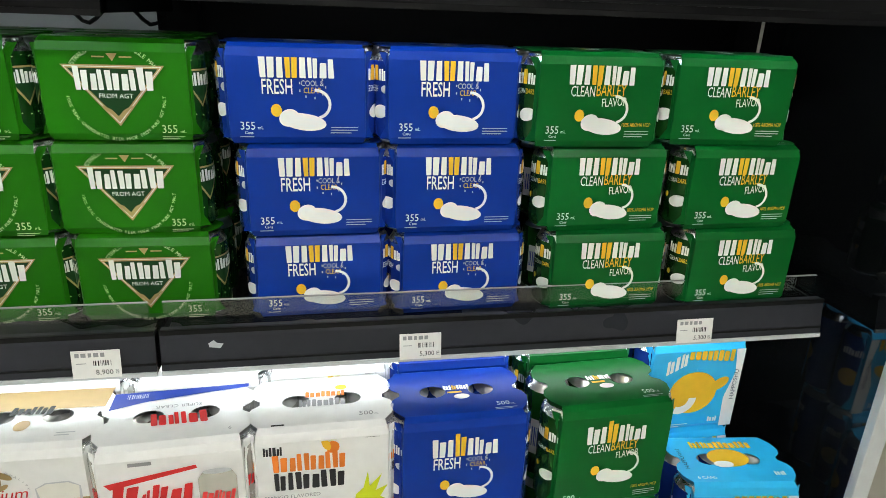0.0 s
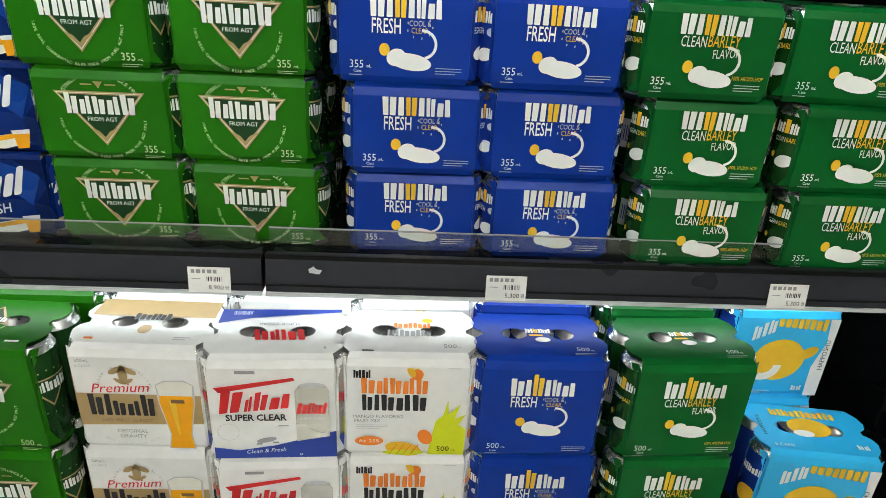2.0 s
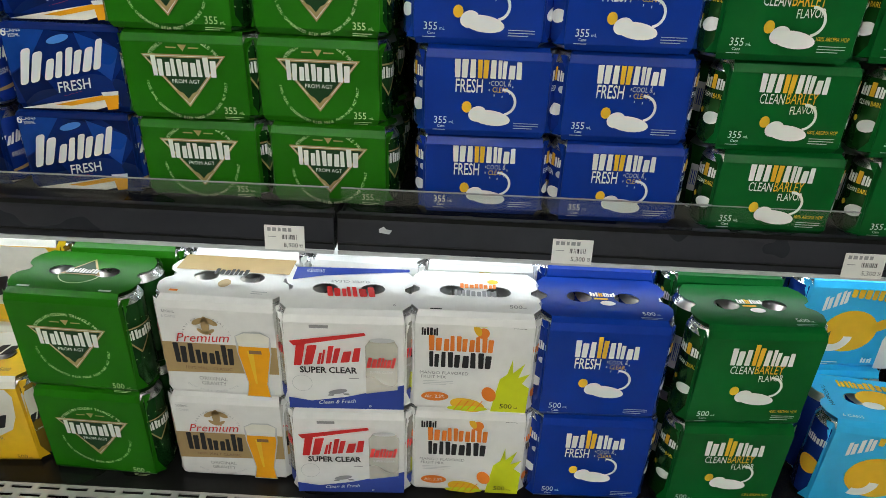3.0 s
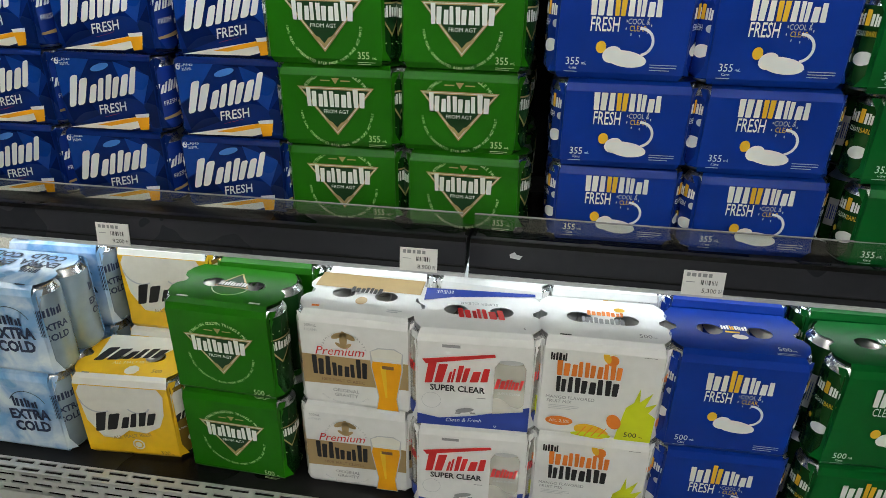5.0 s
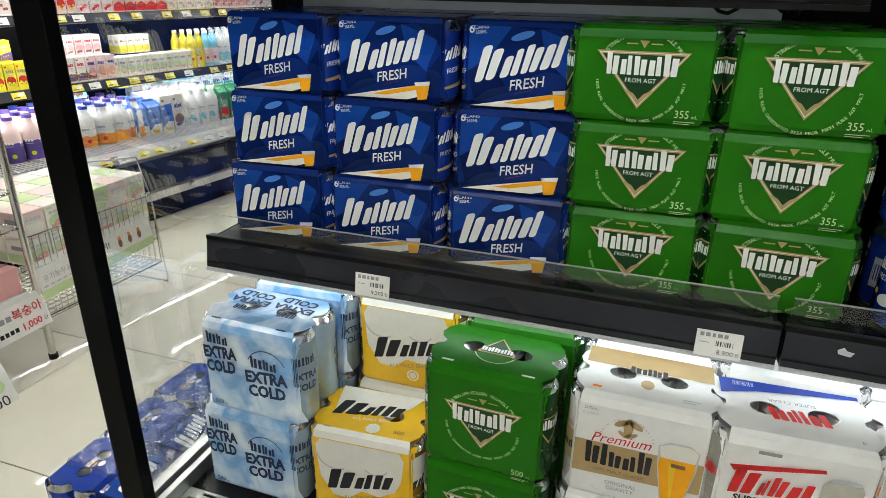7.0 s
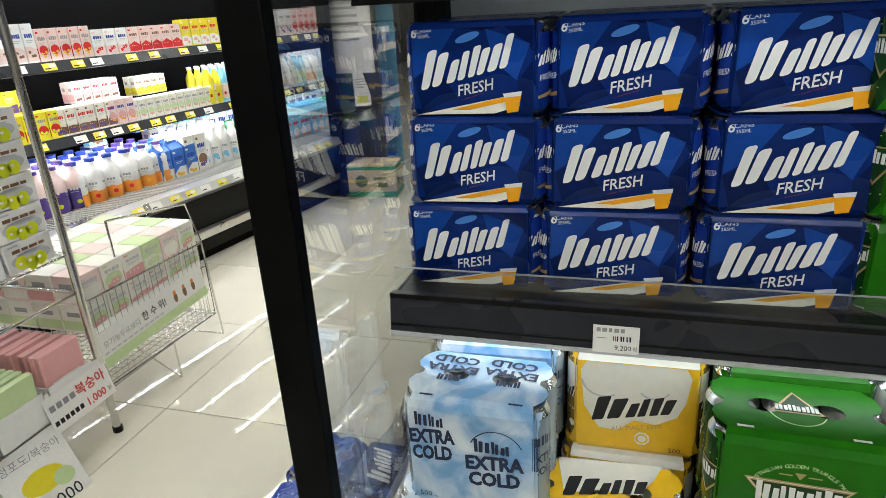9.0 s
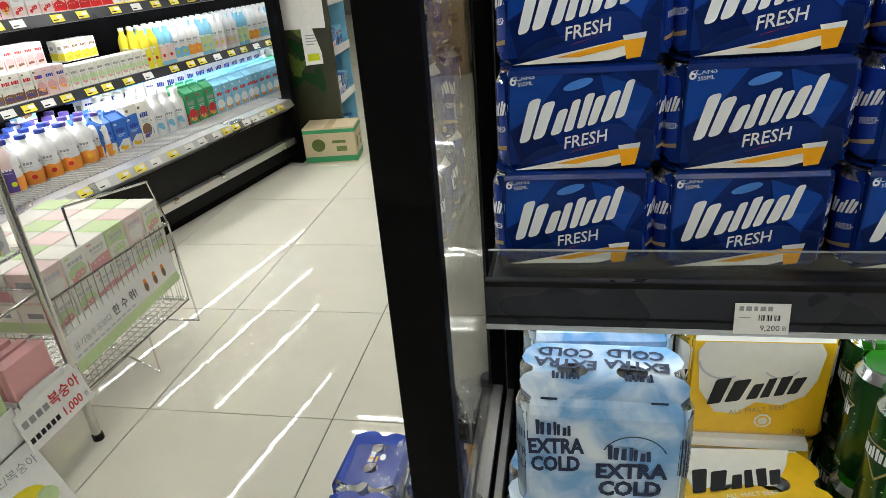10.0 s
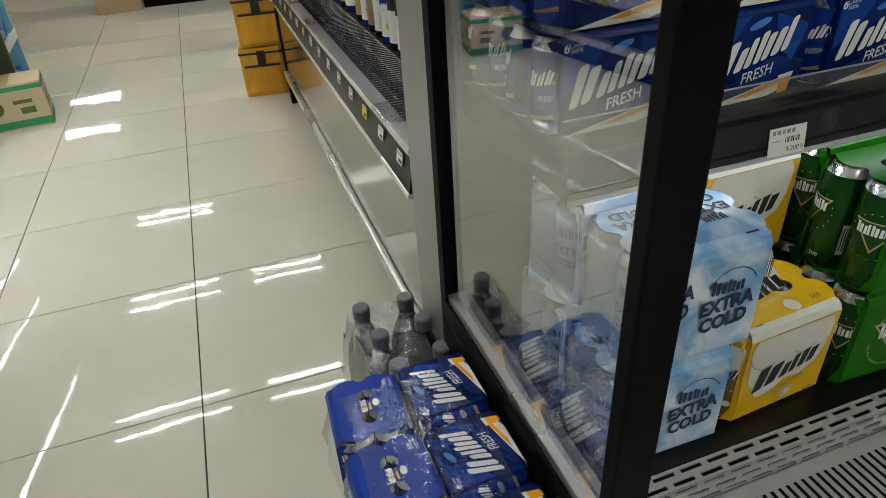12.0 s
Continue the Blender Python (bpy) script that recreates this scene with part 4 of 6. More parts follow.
PACKS = {
    # kind: (card, can colour, tall, label)
    "fresh": ("filite_blue", "can_blue", "royal blue card six-pack of beer cans with white wordmark blocks"),
    "barley": ("filite_green", "can_green", "deep green card six-pack of beer cans with yellow and white print"),
    "triangle": ("terra_green", "can_green", "leaf green card six-pack of beer cans with a gold-edged triangle"),
    "fresh_film": ("cass_blue", "can_blue", "blue shrink-wrapped six-pack of beer cans with slanted white blocks"),
    "ice": ("ice_blue", "can_ice", "pale ice blue shrink-wrapped six-pack of tall beer cans"),
    "amber": ("max_yellow", "can_gold", "amber yellow and cream card six-pack of tall beer cans"),
    "premium": ("white", "can_white", "white card six-pack of tall beer cans with a gold band"),
    "clear": ("white", "can_silver", "white and navy card six-pack of tall beer cans with red print"),
    "mango": ("white", "can_white", "white card six-pack of mango beer cans with orange print"),
    "happy": ("cyan_card", "can_blue", "sky blue card six-pack of tall beer cans with a yellow disc"),
}
H_SMALL, H_TALL, PW, PD = 0.1205, 0.168, 0.198, 0.133
pack_masters = {}


def printed(role, ob):
    """Small print too fine to pick apart counts as stuff."""
    return tagged(ob, kind="stuff") if role == "fine_print" else ob


def beer_pack(kind, tall, x, y, z, turn=0.0, extra=None, label="", group="beer packs in the cooler"):
    """A six-pack: cans in a card sleeve or a shrink film. (x, y, z): middle of its base."""
    m = extra if extra is not None else pose(x, y, z, 0, 0, turn)
    key = (kind, tall)
    if key in pack_masters:
        ob = copy_thing(pack_masters[key], m)
        if label:
            tagged(ob, label)
        return ob
    card, can_key, text = PACKS[kind]
    H = H_TALL if tall else H_SMALL
    ob = thing("beer_pack", label or text, "beer pack", group, at=m)
    hc = H - 0.004
    body = can_geo(hc - 0.002, can_key).mesh("can", smooth=True)
    lid = lid_geo(hc - 0.002).mesh("lid", smooth=True)
    marks = can_marks(hc, kind).mesh("can_print")
    for i in (-1, 0, 1):
        for j in (-1, 1):
            spin = i * (58 if j < 0 else 122) if i else (0 if j < 0 else 180)
            c = part("can", body, ob, at=pose(i * (CAN_R * 2 + 0.0004), j * (CAN_R + 0.0003), 0.001, 0, 0, spin))
            part("lid", lid, c)
            tagged(part("can_print", marks, c), kind="stuff")
    part("shrink_film" if kind == "fresh_film" else "card_sleeve", sleeve_geo(PW, PD, H, card, "cream_card" if kind == "amber" else None, wave=kind != "fresh_film", holes=kind != "fresh_film"), ob)
    off = -PD / 2 - 0.0008
    fp = front_print(kind, H).trim(H - (0.0085 if kind == "fresh_film" else 0.0155))
    for role in dict.fromkeys(it[4] for it in fp.items):
        printed(role, part(role.split()[0], fp.lay(Geo(), pose(0, off, 0, 90, 0, 0), only=role), ob))
    tp = top_print(kind, PD)
    if tp.items:
        for role in dict.fromkeys(it[4] for it in tp.items):
            printed(role, part(role.split()[0], tp.lay(Geo(), pose(0, 0, H + 0.0004), only=role), ob))
    pack_masters[key] = ob
    return ob


rng = random.Random(5)
SHELF_Z, DECK_Z = 0.861, 0.435
# upper shelf, three high
for row in range(3):
    z = SHELF_Z + row * (H_SMALL + 0.0006)
    for k, cx in enumerate((-0.856, -0.654, -0.455)):
        for depth in (0, 1):
            beer_pack("fresh_film", False, cx + rng.uniform(-0.006, 0.006) + 0.006 * row, 1.118 + depth * 0.137 + rng.uniform(-0.005, 0.005) + 0.008 * row, z, rng.uniform(-2, 2))
    for k, cx in enumerate((-0.272, -0.082)):
        for depth in (0, 1):
            beer_pack("triangle", False, cx + rng.uniform(-0.004, 0.004) - 0.006 * row, 1.112 + depth * 0.137 + rng.uniform(-0.004, 0.004), z, rng.uniform(-1.5, 1.5))
    for k, cx in enumerate(((0.140, 0.335), (0.137, 0.325), (0.122, 0.314))[row]):
        beer_pack("fresh", False, cx, 1.092 + rng.uniform(-0.006, 0.006), z, rng.uniform(-1.5, 1.5))
    for k, cx in enumerate(((0.550, 0.760), (0.534, 0.738), (0.505, 0.708))[row]):
        beer_pack("barley", False, cx, 1.075 + rng.uniform(-0.006, 0.006), z, (rng.uniform(-2, 1), -4 if row == 2 else 1)[k])
# lower deck
for kind, cx, yf, layers, yaw in (("ice", -0.838, 0.953, 2, -1), ("ice", -0.832, 1.110, 2, 2), ("amber", -0.640, 0.966, 1, 4), ("amber", -0.624, 1.112, 2, 0), ("triangle", -0.434, 0.957, 2, -2), ("triangle", -0.415, 1.105, 2, 1),
                                  ("premium", -0.228, 0.962, 2, -1), ("premium", -0.215, 1.104, 2, 1), ("clear", -0.041, 0.944, 2, 2), ("clear", -0.030, 1.092, 2, -3), ("mango", 0.142, 0.958, 2, 0), ("mango", 0.150, 1.104, 2, 1),
                                  ("fresh", 0.330, 0.957, 2, 1), ("fresh", 0.335, 1.104, 2, 0), ("barley", 0.537, 0.957, 2, 2), ("barley", 0.540, 1.104, 2, 0), ("happy", 0.745, 1.108, 2, 1), ("happy", 0.780, 0.964, 1, -7)):
    for layer in range(layers):
        beer_pack(kind, True, cx + ((rng.uniform(-0.007, 0.007) + (0.012 if kind == "ice" else 0)) if layer else 0), yf + (rng.uniform(-0.006, 0.006) if layer else 0), DECK_Z + layer * (H_TALL + 0.0006), yaw + rng.uniform(-1, 1))


# ---- end cooler: body, deck, shelves, glass ends ----
cooler = thing("display_cooler", "black open-front beer cooler with one mid shelf and glass ends", "cooler", kind="")
part("base_body", Geo().box(-0.985, 0.965, 0.52, 1.34, 0.05, 0.36, "black_metal"), cooler, bevel=0.006)
part("plinth", Geo().box(-0.96, 0.94, 0.58, 1.34, 0.0, 0.05, "black_plastic"), cooler)
part("deck", Geo().box(-0.955, 0.945, 0.862, 1.335, 0.36, DECK_Z, "shelf_black"), cooler, bevel=0.003)
part("bumper", Geo().box(-0.985, 0.965, 0.49, 0.52, 0.28, 0.37, "steel_grey"), cooler, bevel=0.008)
part("back_panel", Geo().box(-0.96, -0.10, 1.335, 1.36, 1.19, 2.0, "back_white"), cooler, "pale grey rear panel")
# lower left panel coloured black, so the gaps between packs read as deep shade
part("back_panel", Geo().box(-0.96, -0.10, 1.335, 1.36, 0.36, 1.19, "black_metal"), cooler)
part("back_panel", Geo().box(-0.10, 0.95, 1.335, 1.36, 0.36, 2.0, "black_metal"), cooler)
part("canopy", Geo().box(-0.985, 0.965, 0.80, 1.36, 2.0, 2.12, "black_metal"), cooler, bevel=0.006)
for x in (-0.955, -0.045, 0.90):
    up = Geo().box(x - 0.012, x + 0.012, 1.312, 1.334, DECK_Z, 2.0, "black_metal")
    part("upright", up, cooler)


def slotted(x0, x1, y0, y1, z, rows, slot, gap, key, t=0.003, along=True):
    """A sheet with rows of long slots."""
    loops = [[(x0, y0), (x1, y0), (x1, y1), (x0, y1)]]
    h = (y1 - y0) / rows
    for r in range(rows):
        cy = y0 + h * (r + 0.5)
        x = x0 + gap + (slot + gap) * 0.5 * (r % 2)
        while x + slot < x1 - gap:
            loops.append([(x, cy - h * 0.22), (x + slot, cy - h * 0.22), (x + slot, cy + h * 0.22), (x, cy + h * 0.22)])
            x += slot + gap
    vs, fs = fill2d(*loops)
    me = Geo().add([(x, y, 0) for x, y, _ in vs], fs, key).mesh("slotted_sheet")
    bm = bmesh.new()
    bm.from_mesh(me)
    bmesh.ops.remove_doubles(bm, verts=bm.verts, dist=0.00002)
    bmesh.ops.recalc_face_normals(bm, faces=bm.faces)
    bmesh.ops.solidify(bm, geom=bm.faces[:], thickness=t)
    bm.to_mesh(me)
    bm.free()
    return me


# air return: a slotted step and a wide slotted tray in front of it
top_strip = slotted(-0.955, 0.945, 0, 0.030, 0, 2, 0.034, 0.010, "grille")
part("slotted_strip", top_strip, cooler, at=pose(0, 0.832, 0.436))
riser = slotted(-0.955, 0.945, 0, 0.050, 0, 3, 0.034, 0.010, "grille")
part("slotted_riser", riser, cooler, at=pose(0, 0.832, 0.384, 90, 0, 0))
tray = Geo()
tray_loops = [[(-0.955, 0), (0.945, 0), (0.945, 0.23), (-0.955, 0.23)]]
xx = -0.945
while xx < 0.935:
    for r in range(2):
        tray_loops.append([(xx, 0.045 + r * 0.090), (xx + 0.0055, 0.045 + r * 0.090), (xx + 0.0055, 0.118 + r * 0.090), (xx, 0.118 + r * 0.090)])
    xx += 0.0135
tv, tf = fill2d(*tray_loops)
part("return_tray", tray.add([(x, y, 0) for x, y, _ in tv], tf, "grille"), cooler, "pale grey slotted air return tray", at=pose(0, 0.600, 0.388))
part("tray_well", Geo().box(-0.955, 0.945, 0.60, 0.83, 0.362, 0.366, "black_plastic"), cooler)
part("front_nose", Geo().box(-0.985, 0.965, 0.545, 0.600, 0.36, 0.395, "steel"), cooler, bevel=0.006)

# side rail along the deck at the glass
part("deck_side_rail", Geo().box(-0.968, -0.956, 0.80, 1.33, 0.40, 0.462, "steel"), cooler)


def shelf(x0, x1, z, y_front, name, channel="lip_grey", edge="light_ink"):
    ob = thing(name, "black steel cooler shelf with a grey price channel and clear guard", "shelf", "cooler shelves")
    part("board", Geo().box(x0 + 0.006, x1 - 0.006, y_front + 0.014, 1.31, z - 0.022, z, "shelf_black"), ob, bevel=0.002)
    ring = [(y_front + 0.004, z + 0.006), (y_front + 0.016, z + 0.006), (y_front + 0.016, z - 0.050), (y_front - 0.006, z - 0.050), (y_front - 0.006, z - 0.046), (y_front + 0.001, z - 0.004)]
    n = len(ring)
    g = Geo().add([(x0, a, b) for a, b in ring] + [(x1, a, b) for a, b in ring], [tuple(range(n)), tuple(range(2 * n - 1, n - 1, -1))] + [(i, n + i, n + (i + 1) % n, (i + 1) % n) for i in range(n)], channel)
    part("price_channel", g, ob, "dark grey plastic price channel")
    part("channel_edge", Geo().box(x0, x1, y_front - 0.0085, y_front - 0.005, z - 0.053, z - 0.047, edge), ob, "pale clear lower edge")
    part("channel_edge", Geo().box(x0, x1, y_front + 0.0005, y_front + 0.004, z + 0.001, z + 0.008, "black_plastic"), ob)
    # thin black strip along the channel face, standing slightly proud
    part("channel_groove", Geo().box(x0, x1, y_front - 0.0062, y_front - 0.0040, z - 0.038, z - 0.0355, "black_plastic"), ob)
    for ex in (x0, x1 - 0.006):
        part("end_bracket", Geo().box(ex, ex + 0.006, y_front + 0.002, 1.31, z - 0.050, z - 0.001, "black_metal"), ob)
    return ob


for x0, x1 in ((-0.957, -0.070), (-0.064, 0.907)):
    s = shelf(x0, x1, SHELF_Z, 0.990, "cooler_shelf")
    guard = part("guard", Geo().box(x0 + 0.004, x1 - 0.008, 1.008, 1.011, SHELF_Z, SHELF_Z + 0.040, "acrylic"), s, "clear acrylic front guard")
    # opaque grey line paints in the light that the acrylic's cut edge catches
    part("guard_edge", Geo().box(x0 + 0.004, x1 - 0.008, 1.0078, 1.0112, SHELF_Z + 0.040, SHELF_Z + 0.0412, "grey_ink"), s, "cut edge of the guard, its glint painted grey")
    part("led_strip", Geo().box(x0 + 0.03, x1 - 0.03, 1.030, 1.046, SHELF_Z - 0.034, SHELF_Z - 0.024, "led"), s, "lit white strip under the shelf")
    top_z = 1.302 + (0.018 if x0 > -0.5 else 0)
    u = shelf(x0, x1, top_z, 0.966, "cooler_shelf", "black_metal", "black_plastic")
    part("led_strip", Geo().box(x0 + 0.03, x1 - 0.03, 0.984, 1.000, top_z - 0.036, top_z - 0.026, "led_top"), u, "lit white strip under the shelf")

scuff = part("sticker_scrap", Geo().prism([(-0.008, 0), (0.006, -0.002), (0.010, 0.004), (0.002, 0.005), (-0.002, 0.009), (-0.009, 0.005)], 0, 0.0006, "light_ink"), at=pose(0.005, 0.9855, 0.845, 80, 0, 0))
tagged(scuff, "torn grey sticker scrap on the price channel", "sticker")


def price_tag(x, price, seed):
    ob = thing("price_tag", "white paper price tag with a barcode on the price channel", "price tag", "price tags", at=pose(x, 0.9835, SHELF_Z - 0.031, 82, 0, 0))
    part("card", Geo().box(-0.029, 0.029, -0.0185, 0.0185, -0.0008, 0, "tag_white"), ob)
    p = Print().words("black_ink", price, 0.009, -0.011, 0.0095).words("black_ink", "원", 0.024, -0.011, 0.0062)
    p.barcode("black_ink", 0.008, 0.0015, 0.022, 0.007, seed)
    for i, w in enumerate((0.005, 0.006, 0.004, 0.006, 0.005)):
        p.bar("grey_ink", -0.022 + i * 0.0075, 0.0125, w, 0.0055)
    p.bar("grey_ink", -0.018, 0.0015, 0.012, 0.001)
    part("print", p.lay(Geo(), pose(0, 0, -0.0004)), ob)
    return ob


for x, price, seed in ((-0.646, "9,200", 11), (-0.141, "8,900", 12), (0.275, "5,300", 13), (0.690, "5,300", 14)):
    price_tag(x, price, seed)

# glass end with a black frame and front post
end_l = thing("glass_end_panel", "black-framed clear glass end panel of the beer cooler", "glass panel")
part("front_post", Geo().box(-1.010, -0.962, 0.770, 0.792, 0.30, 2.12, "black_metal"), end_l, bevel=0.003)
part("bottom_rail", Geo().box(-1.003, -0.972, 0.792, 1.345, 0.405, 0.452, "black_metal"), end_l, bevel=0.003)
part("glazing_bead", Geo().box(-0.997, -0.976, 0.800, 1.320, 0.452, 0.468, "steel"), end_l)
part("rear_stile", Geo().box(-1.003, -0.972, 1.315, 1.345, 0.452, 2.0, "black_metal"), end_l, bevel=0.003)
pane = part("pane", Geo().box(-0.990, -0.985, 0.792, 1.316, 0.460, 2.0, "pane"), end_l, "clear side glass")
pane.visible_shadow = False
part("side_skirt", Geo().box(-1.003, -0.985, 0.52, 1.345, 0.05, 0.405, "black_metal"), end_l, bevel=0.004)
end_r = thing("glass_end_panel", "dark reflecting glass end panel of the beer cooler", "glass panel")
part("front_post", Geo().box(0.955, 0.985, 0.890, 0.905, 0.30, 2.0, "back_white"), end_r, "pale metal post", bevel=0.003)
# opaque near-black pane: the darkness beyond the glass is put into its colour
part("pane", Geo().box(0.957, 0.963, 0.905, 1.335, DECK_Z, 2.0, "dark_pane"), end_r)

cable = thing("power_cable", "thin black power cable hanging above the back packs", "cable")
cg = Geo()
pts = [(-0.23 + 0.012 * i, 1.285 + 0.01 * math.sin(i * 0.9), 1.262 - 0.030 * math.sin(i * 0.42) ** 2) for i in range(14)]
for a, b in zip(pts, pts[1:]):
    cg.rod(a, b, 0.003, "black_plastic", 6)
part("cable_run", cg, cable)


# ---- stack of packs and bottles on the floor beside the cooler ----
pallet = thing("floor_tray", "low black plastic tray on the floor under stacked beer packs", "tray")
part("tray_body", Geo().box(-1.262, -1.006, 0.795, 1.240, 0.0, 0.046, "black_plastic", cut=0.01), pallet, bevel=0.003)
SQUEEZE = Matrix.Diagonal((0.72, 0.93, 1, 1))
stack_label = "royal blue card beer pack stacked on a black floor tray"
for row, y in enumerate((1.163, 1.017, 0.872)):
    for layer in range(3):
        dx = (0.0, 0.004, -0.003)[(row + layer) % 3]
        beer_pack("fresh", False, 0, 0, 0, extra=pose(-1.194 + dx, y, 0.047 + layer * 0.1211, 0, 0, 90 + (2, -3, 1)[(row + 2 * layer) % 3]) @ SQUEEZE, label=stack_label)
turned = Matrix(((0, 0, -1, 0), (1, 0, 0, 0), (0, -1, 0, 0), (0, 0, 0, 1)))
flat_label = "blue shrink-wrapped beer pack lying on its back on a floor stack"
for row, y in enumerate((1.163, 1.017, 0.872)):
    for layer in range(3):
        m = Matrix.Translation((-1.005 - 0.002 * layer, y, 0.047 + 0.0605 + layer * 0.1215)) @ turned @ Matrix.Diagonal((0.72, 0.90, 1, 1))
        beer_pack("fresh_film", False, 0, 0, 0, extra=m, label=flat_label)


def wrap_sheet(name, label, x0, x1, y0, y1, z0, z1, seed):
    """Loose clear wrap draped as a crumpled skin."""
    r = random.Random(seed)
    ob = thing(name, label, "plastic wrap")
    n = 14
    vs, fs = [], []
    for i in range(n + 1):
        for j in range(n + 1):
            u, v = i / n, j / n
            e = min(u, 1 - u, v, 1 - v)
            z = z1 - (max(0, 0.14 - e) / 0.14) ** 1.4 * (z1 - z0) + r.uniform(-0.004, 0.004)
            vs.append((x0 + (x1 - x0) * u + r.uniform(-0.004, 0.004), y0 + (y1 - y0) * v + r.uniform(-0.004, 0.004), z))
    for i in range(n):
        for j in range(n):
            a = i * (n + 1) + j
            fs.append((a, a + n + 1, a + n + 2, a + 1))
    s = part("sheet", Geo().add(vs, fs, "film"), ob, smooth=True)
    s.visible_shadow = False
    return ob


wrap_sheet("plastic_wrap", "crumpled clear wrap over the stacked beer packs", -1.272, -1.004, 0.79, 1.255, 0.28, 0.418, 3)


def beer_bottle(x, y):
    ob = thing("beer_bottle", "dark brown plastic beer bottle with a dusty cap", "bottle", "bottles beside the cooler", at=pose(x, y, 0))
    part("bottle_body", Geo().lathe([(0.030, 0), (0.045, 0.008), (0.0465, 0.03), (0.0465, 0.19), (0.040, 0.235), (0.024, 0.275), (0.0165, 0.300), (0.0165, 0.315)], "bottle_dark", n=20), ob, smooth=True)
    part("label_band", Geo().lathe([(0.0470, 0.07), (0.0472, 0.16)], "grey_ink", n=20), ob, smooth=True)
    part("cap", Geo().lathe([(0.0185, 0.312), (0.0190, 0.320), (0.0185, 0.338), (0.0150, 0.341)], "cap_grey", n=20), ob, smooth=True)
    return ob


for x, y in ((-1.130, 1.515), (-1.031, 1.513), (-1.115, 1.415), (-1.018, 1.430), (-1.105, 1.315), (-1.012, 1.330)):
    beer_bottle(x, y)
wrap_sheet("plastic_wrap", "clear wrap stretched over dark beer bottles", -1.185, -1.000, 1.265, 1.57, 0.14, 0.322, 9)

# ---- aisle cooler behind the end cooler ----
aisle = thing("aisle_cooler", "grey steel open cooler with a price rail and bumper", "cooler")
part("end_panel", Geo().box(-0.990, 0.9, 1.365, 1.530, 0.0, 2.1, "steel_grey"), aisle, "plain grey end panel", bevel=0.004)
part("plinth", Geo().box(-0.900, 0.3, 1.53, 3.88, 0.0, 0.14, "black_metal"), aisle)
part("front_panel", Geo().box(-0.965, 0.3, 1.53, 3.88, 0.14, 0.60, "steel_polished"), aisle, bevel=0.006)
part("bumper", Geo().box(-0.985, -0.965, 1.53, 3.88, 0.150, 0.185, "steel"), aisle, bevel=0.008)
ring = [(-0.996, 0.572), (-0.983, 0.655), (-0.955, 0.655), (-0.955, 0.572)]
n = 4
part("price_rail", Geo().add([(a, 1.53, b) for a, b in ring] + [(a, 3.88, b) for a, b in ring], [(0, 1, 2, 3), (7, 6, 5, 4), (0, 4, 5, 1), (1, 5, 6, 2), (2, 6, 7, 3), (3, 7, 4, 0)], "black_plastic"), aisle)
part("rail_cap", Geo().box(-0.992, -0.952, 1.53, 3.88, 0.655, 0.672, "steel"), aisle, bevel=0.004)
part("rail_foot", Geo().box(-1.000, -0.965, 1.53, 3.88, 0.560, 0.573, "steel"), aisle, bevel=0.004)
part("deck", Geo().box(-0.955, 0.0, 1.53, 3.88, 0.600, 0.606, "black_plastic"), aisle)
bars = Geo()
for i in range(116):
    yy = 1.54 + i * 0.02
    bars.box(-0.950, -0.78, yy, yy + 0.006, 0.614, 0.618, "wire")
for xq in (-0.945, -0.89, -0.835, -0.785):
    bars.box(xq, xq + 0.006, 1.53, 3.88, 0.609, 0.614, "wire")
tagged(part("deck_grille", bars, aisle), "bright wire deck grille", kind="stuff")
part("back_panel", Geo().box(-0.15, -0.10, 1.53, 3.88, 0.6, 2.1, "black_metal"), aisle)
part("canopy", Geo().box(-0.80, -0.10, 1.53, 3.88, 2.1, 2.2, "black_metal"), aisle)
part("end_stile", Geo().box(-0.97, -0.10, 3.88, 3.93, 0.0, 2.1, "black_metal"), aisle)
for z in (1.05, 1.45):
    part("shelf_board", Geo().box(-0.62, -0.15, 1.54, 3.87, z - 0.03, z, "shelf_black"), aisle)
part("lamp_strip", Geo().box(-0.79, -0.778, 1.60, 3.84, 2.085, 2.10, "led_dairy"), aisle, "lit white strip under the canopy")
for i in range(15):
    y = 1.60 + i * 0.148
    m = pose(-0.9905, y, 0.624, 82, 0, -90)
    ob = thing("shelf_label", "small paper price label in the aisle cooler rail", "price label", "labels in the rail", at=m)
    part("card", Geo().box(-0.020, 0.020, -0.0135, 0.0135, 0, 0.001, "tag_yellow" if i in (2, 8, 11) else "tag_white"), ob)
    part("print", Print().bar("grey_ink", 0, 0.008, 0.034, 0.004).bar("black_ink", 0.006, -0.006, 0.022, 0.007).lay(Geo(), pose(0, 0, 0.0006)), ob)


def bottle_geo(r, h, neck, key):
    return Geo().lathe([(r * 0.8, 0), (r, 0.006), (r, h * 0.66), (r * 0.93, h * 0.73), (r * 0.62, h * 0.81), (neck, h * 0.86), (neck, h * 0.96)], key, n=14)


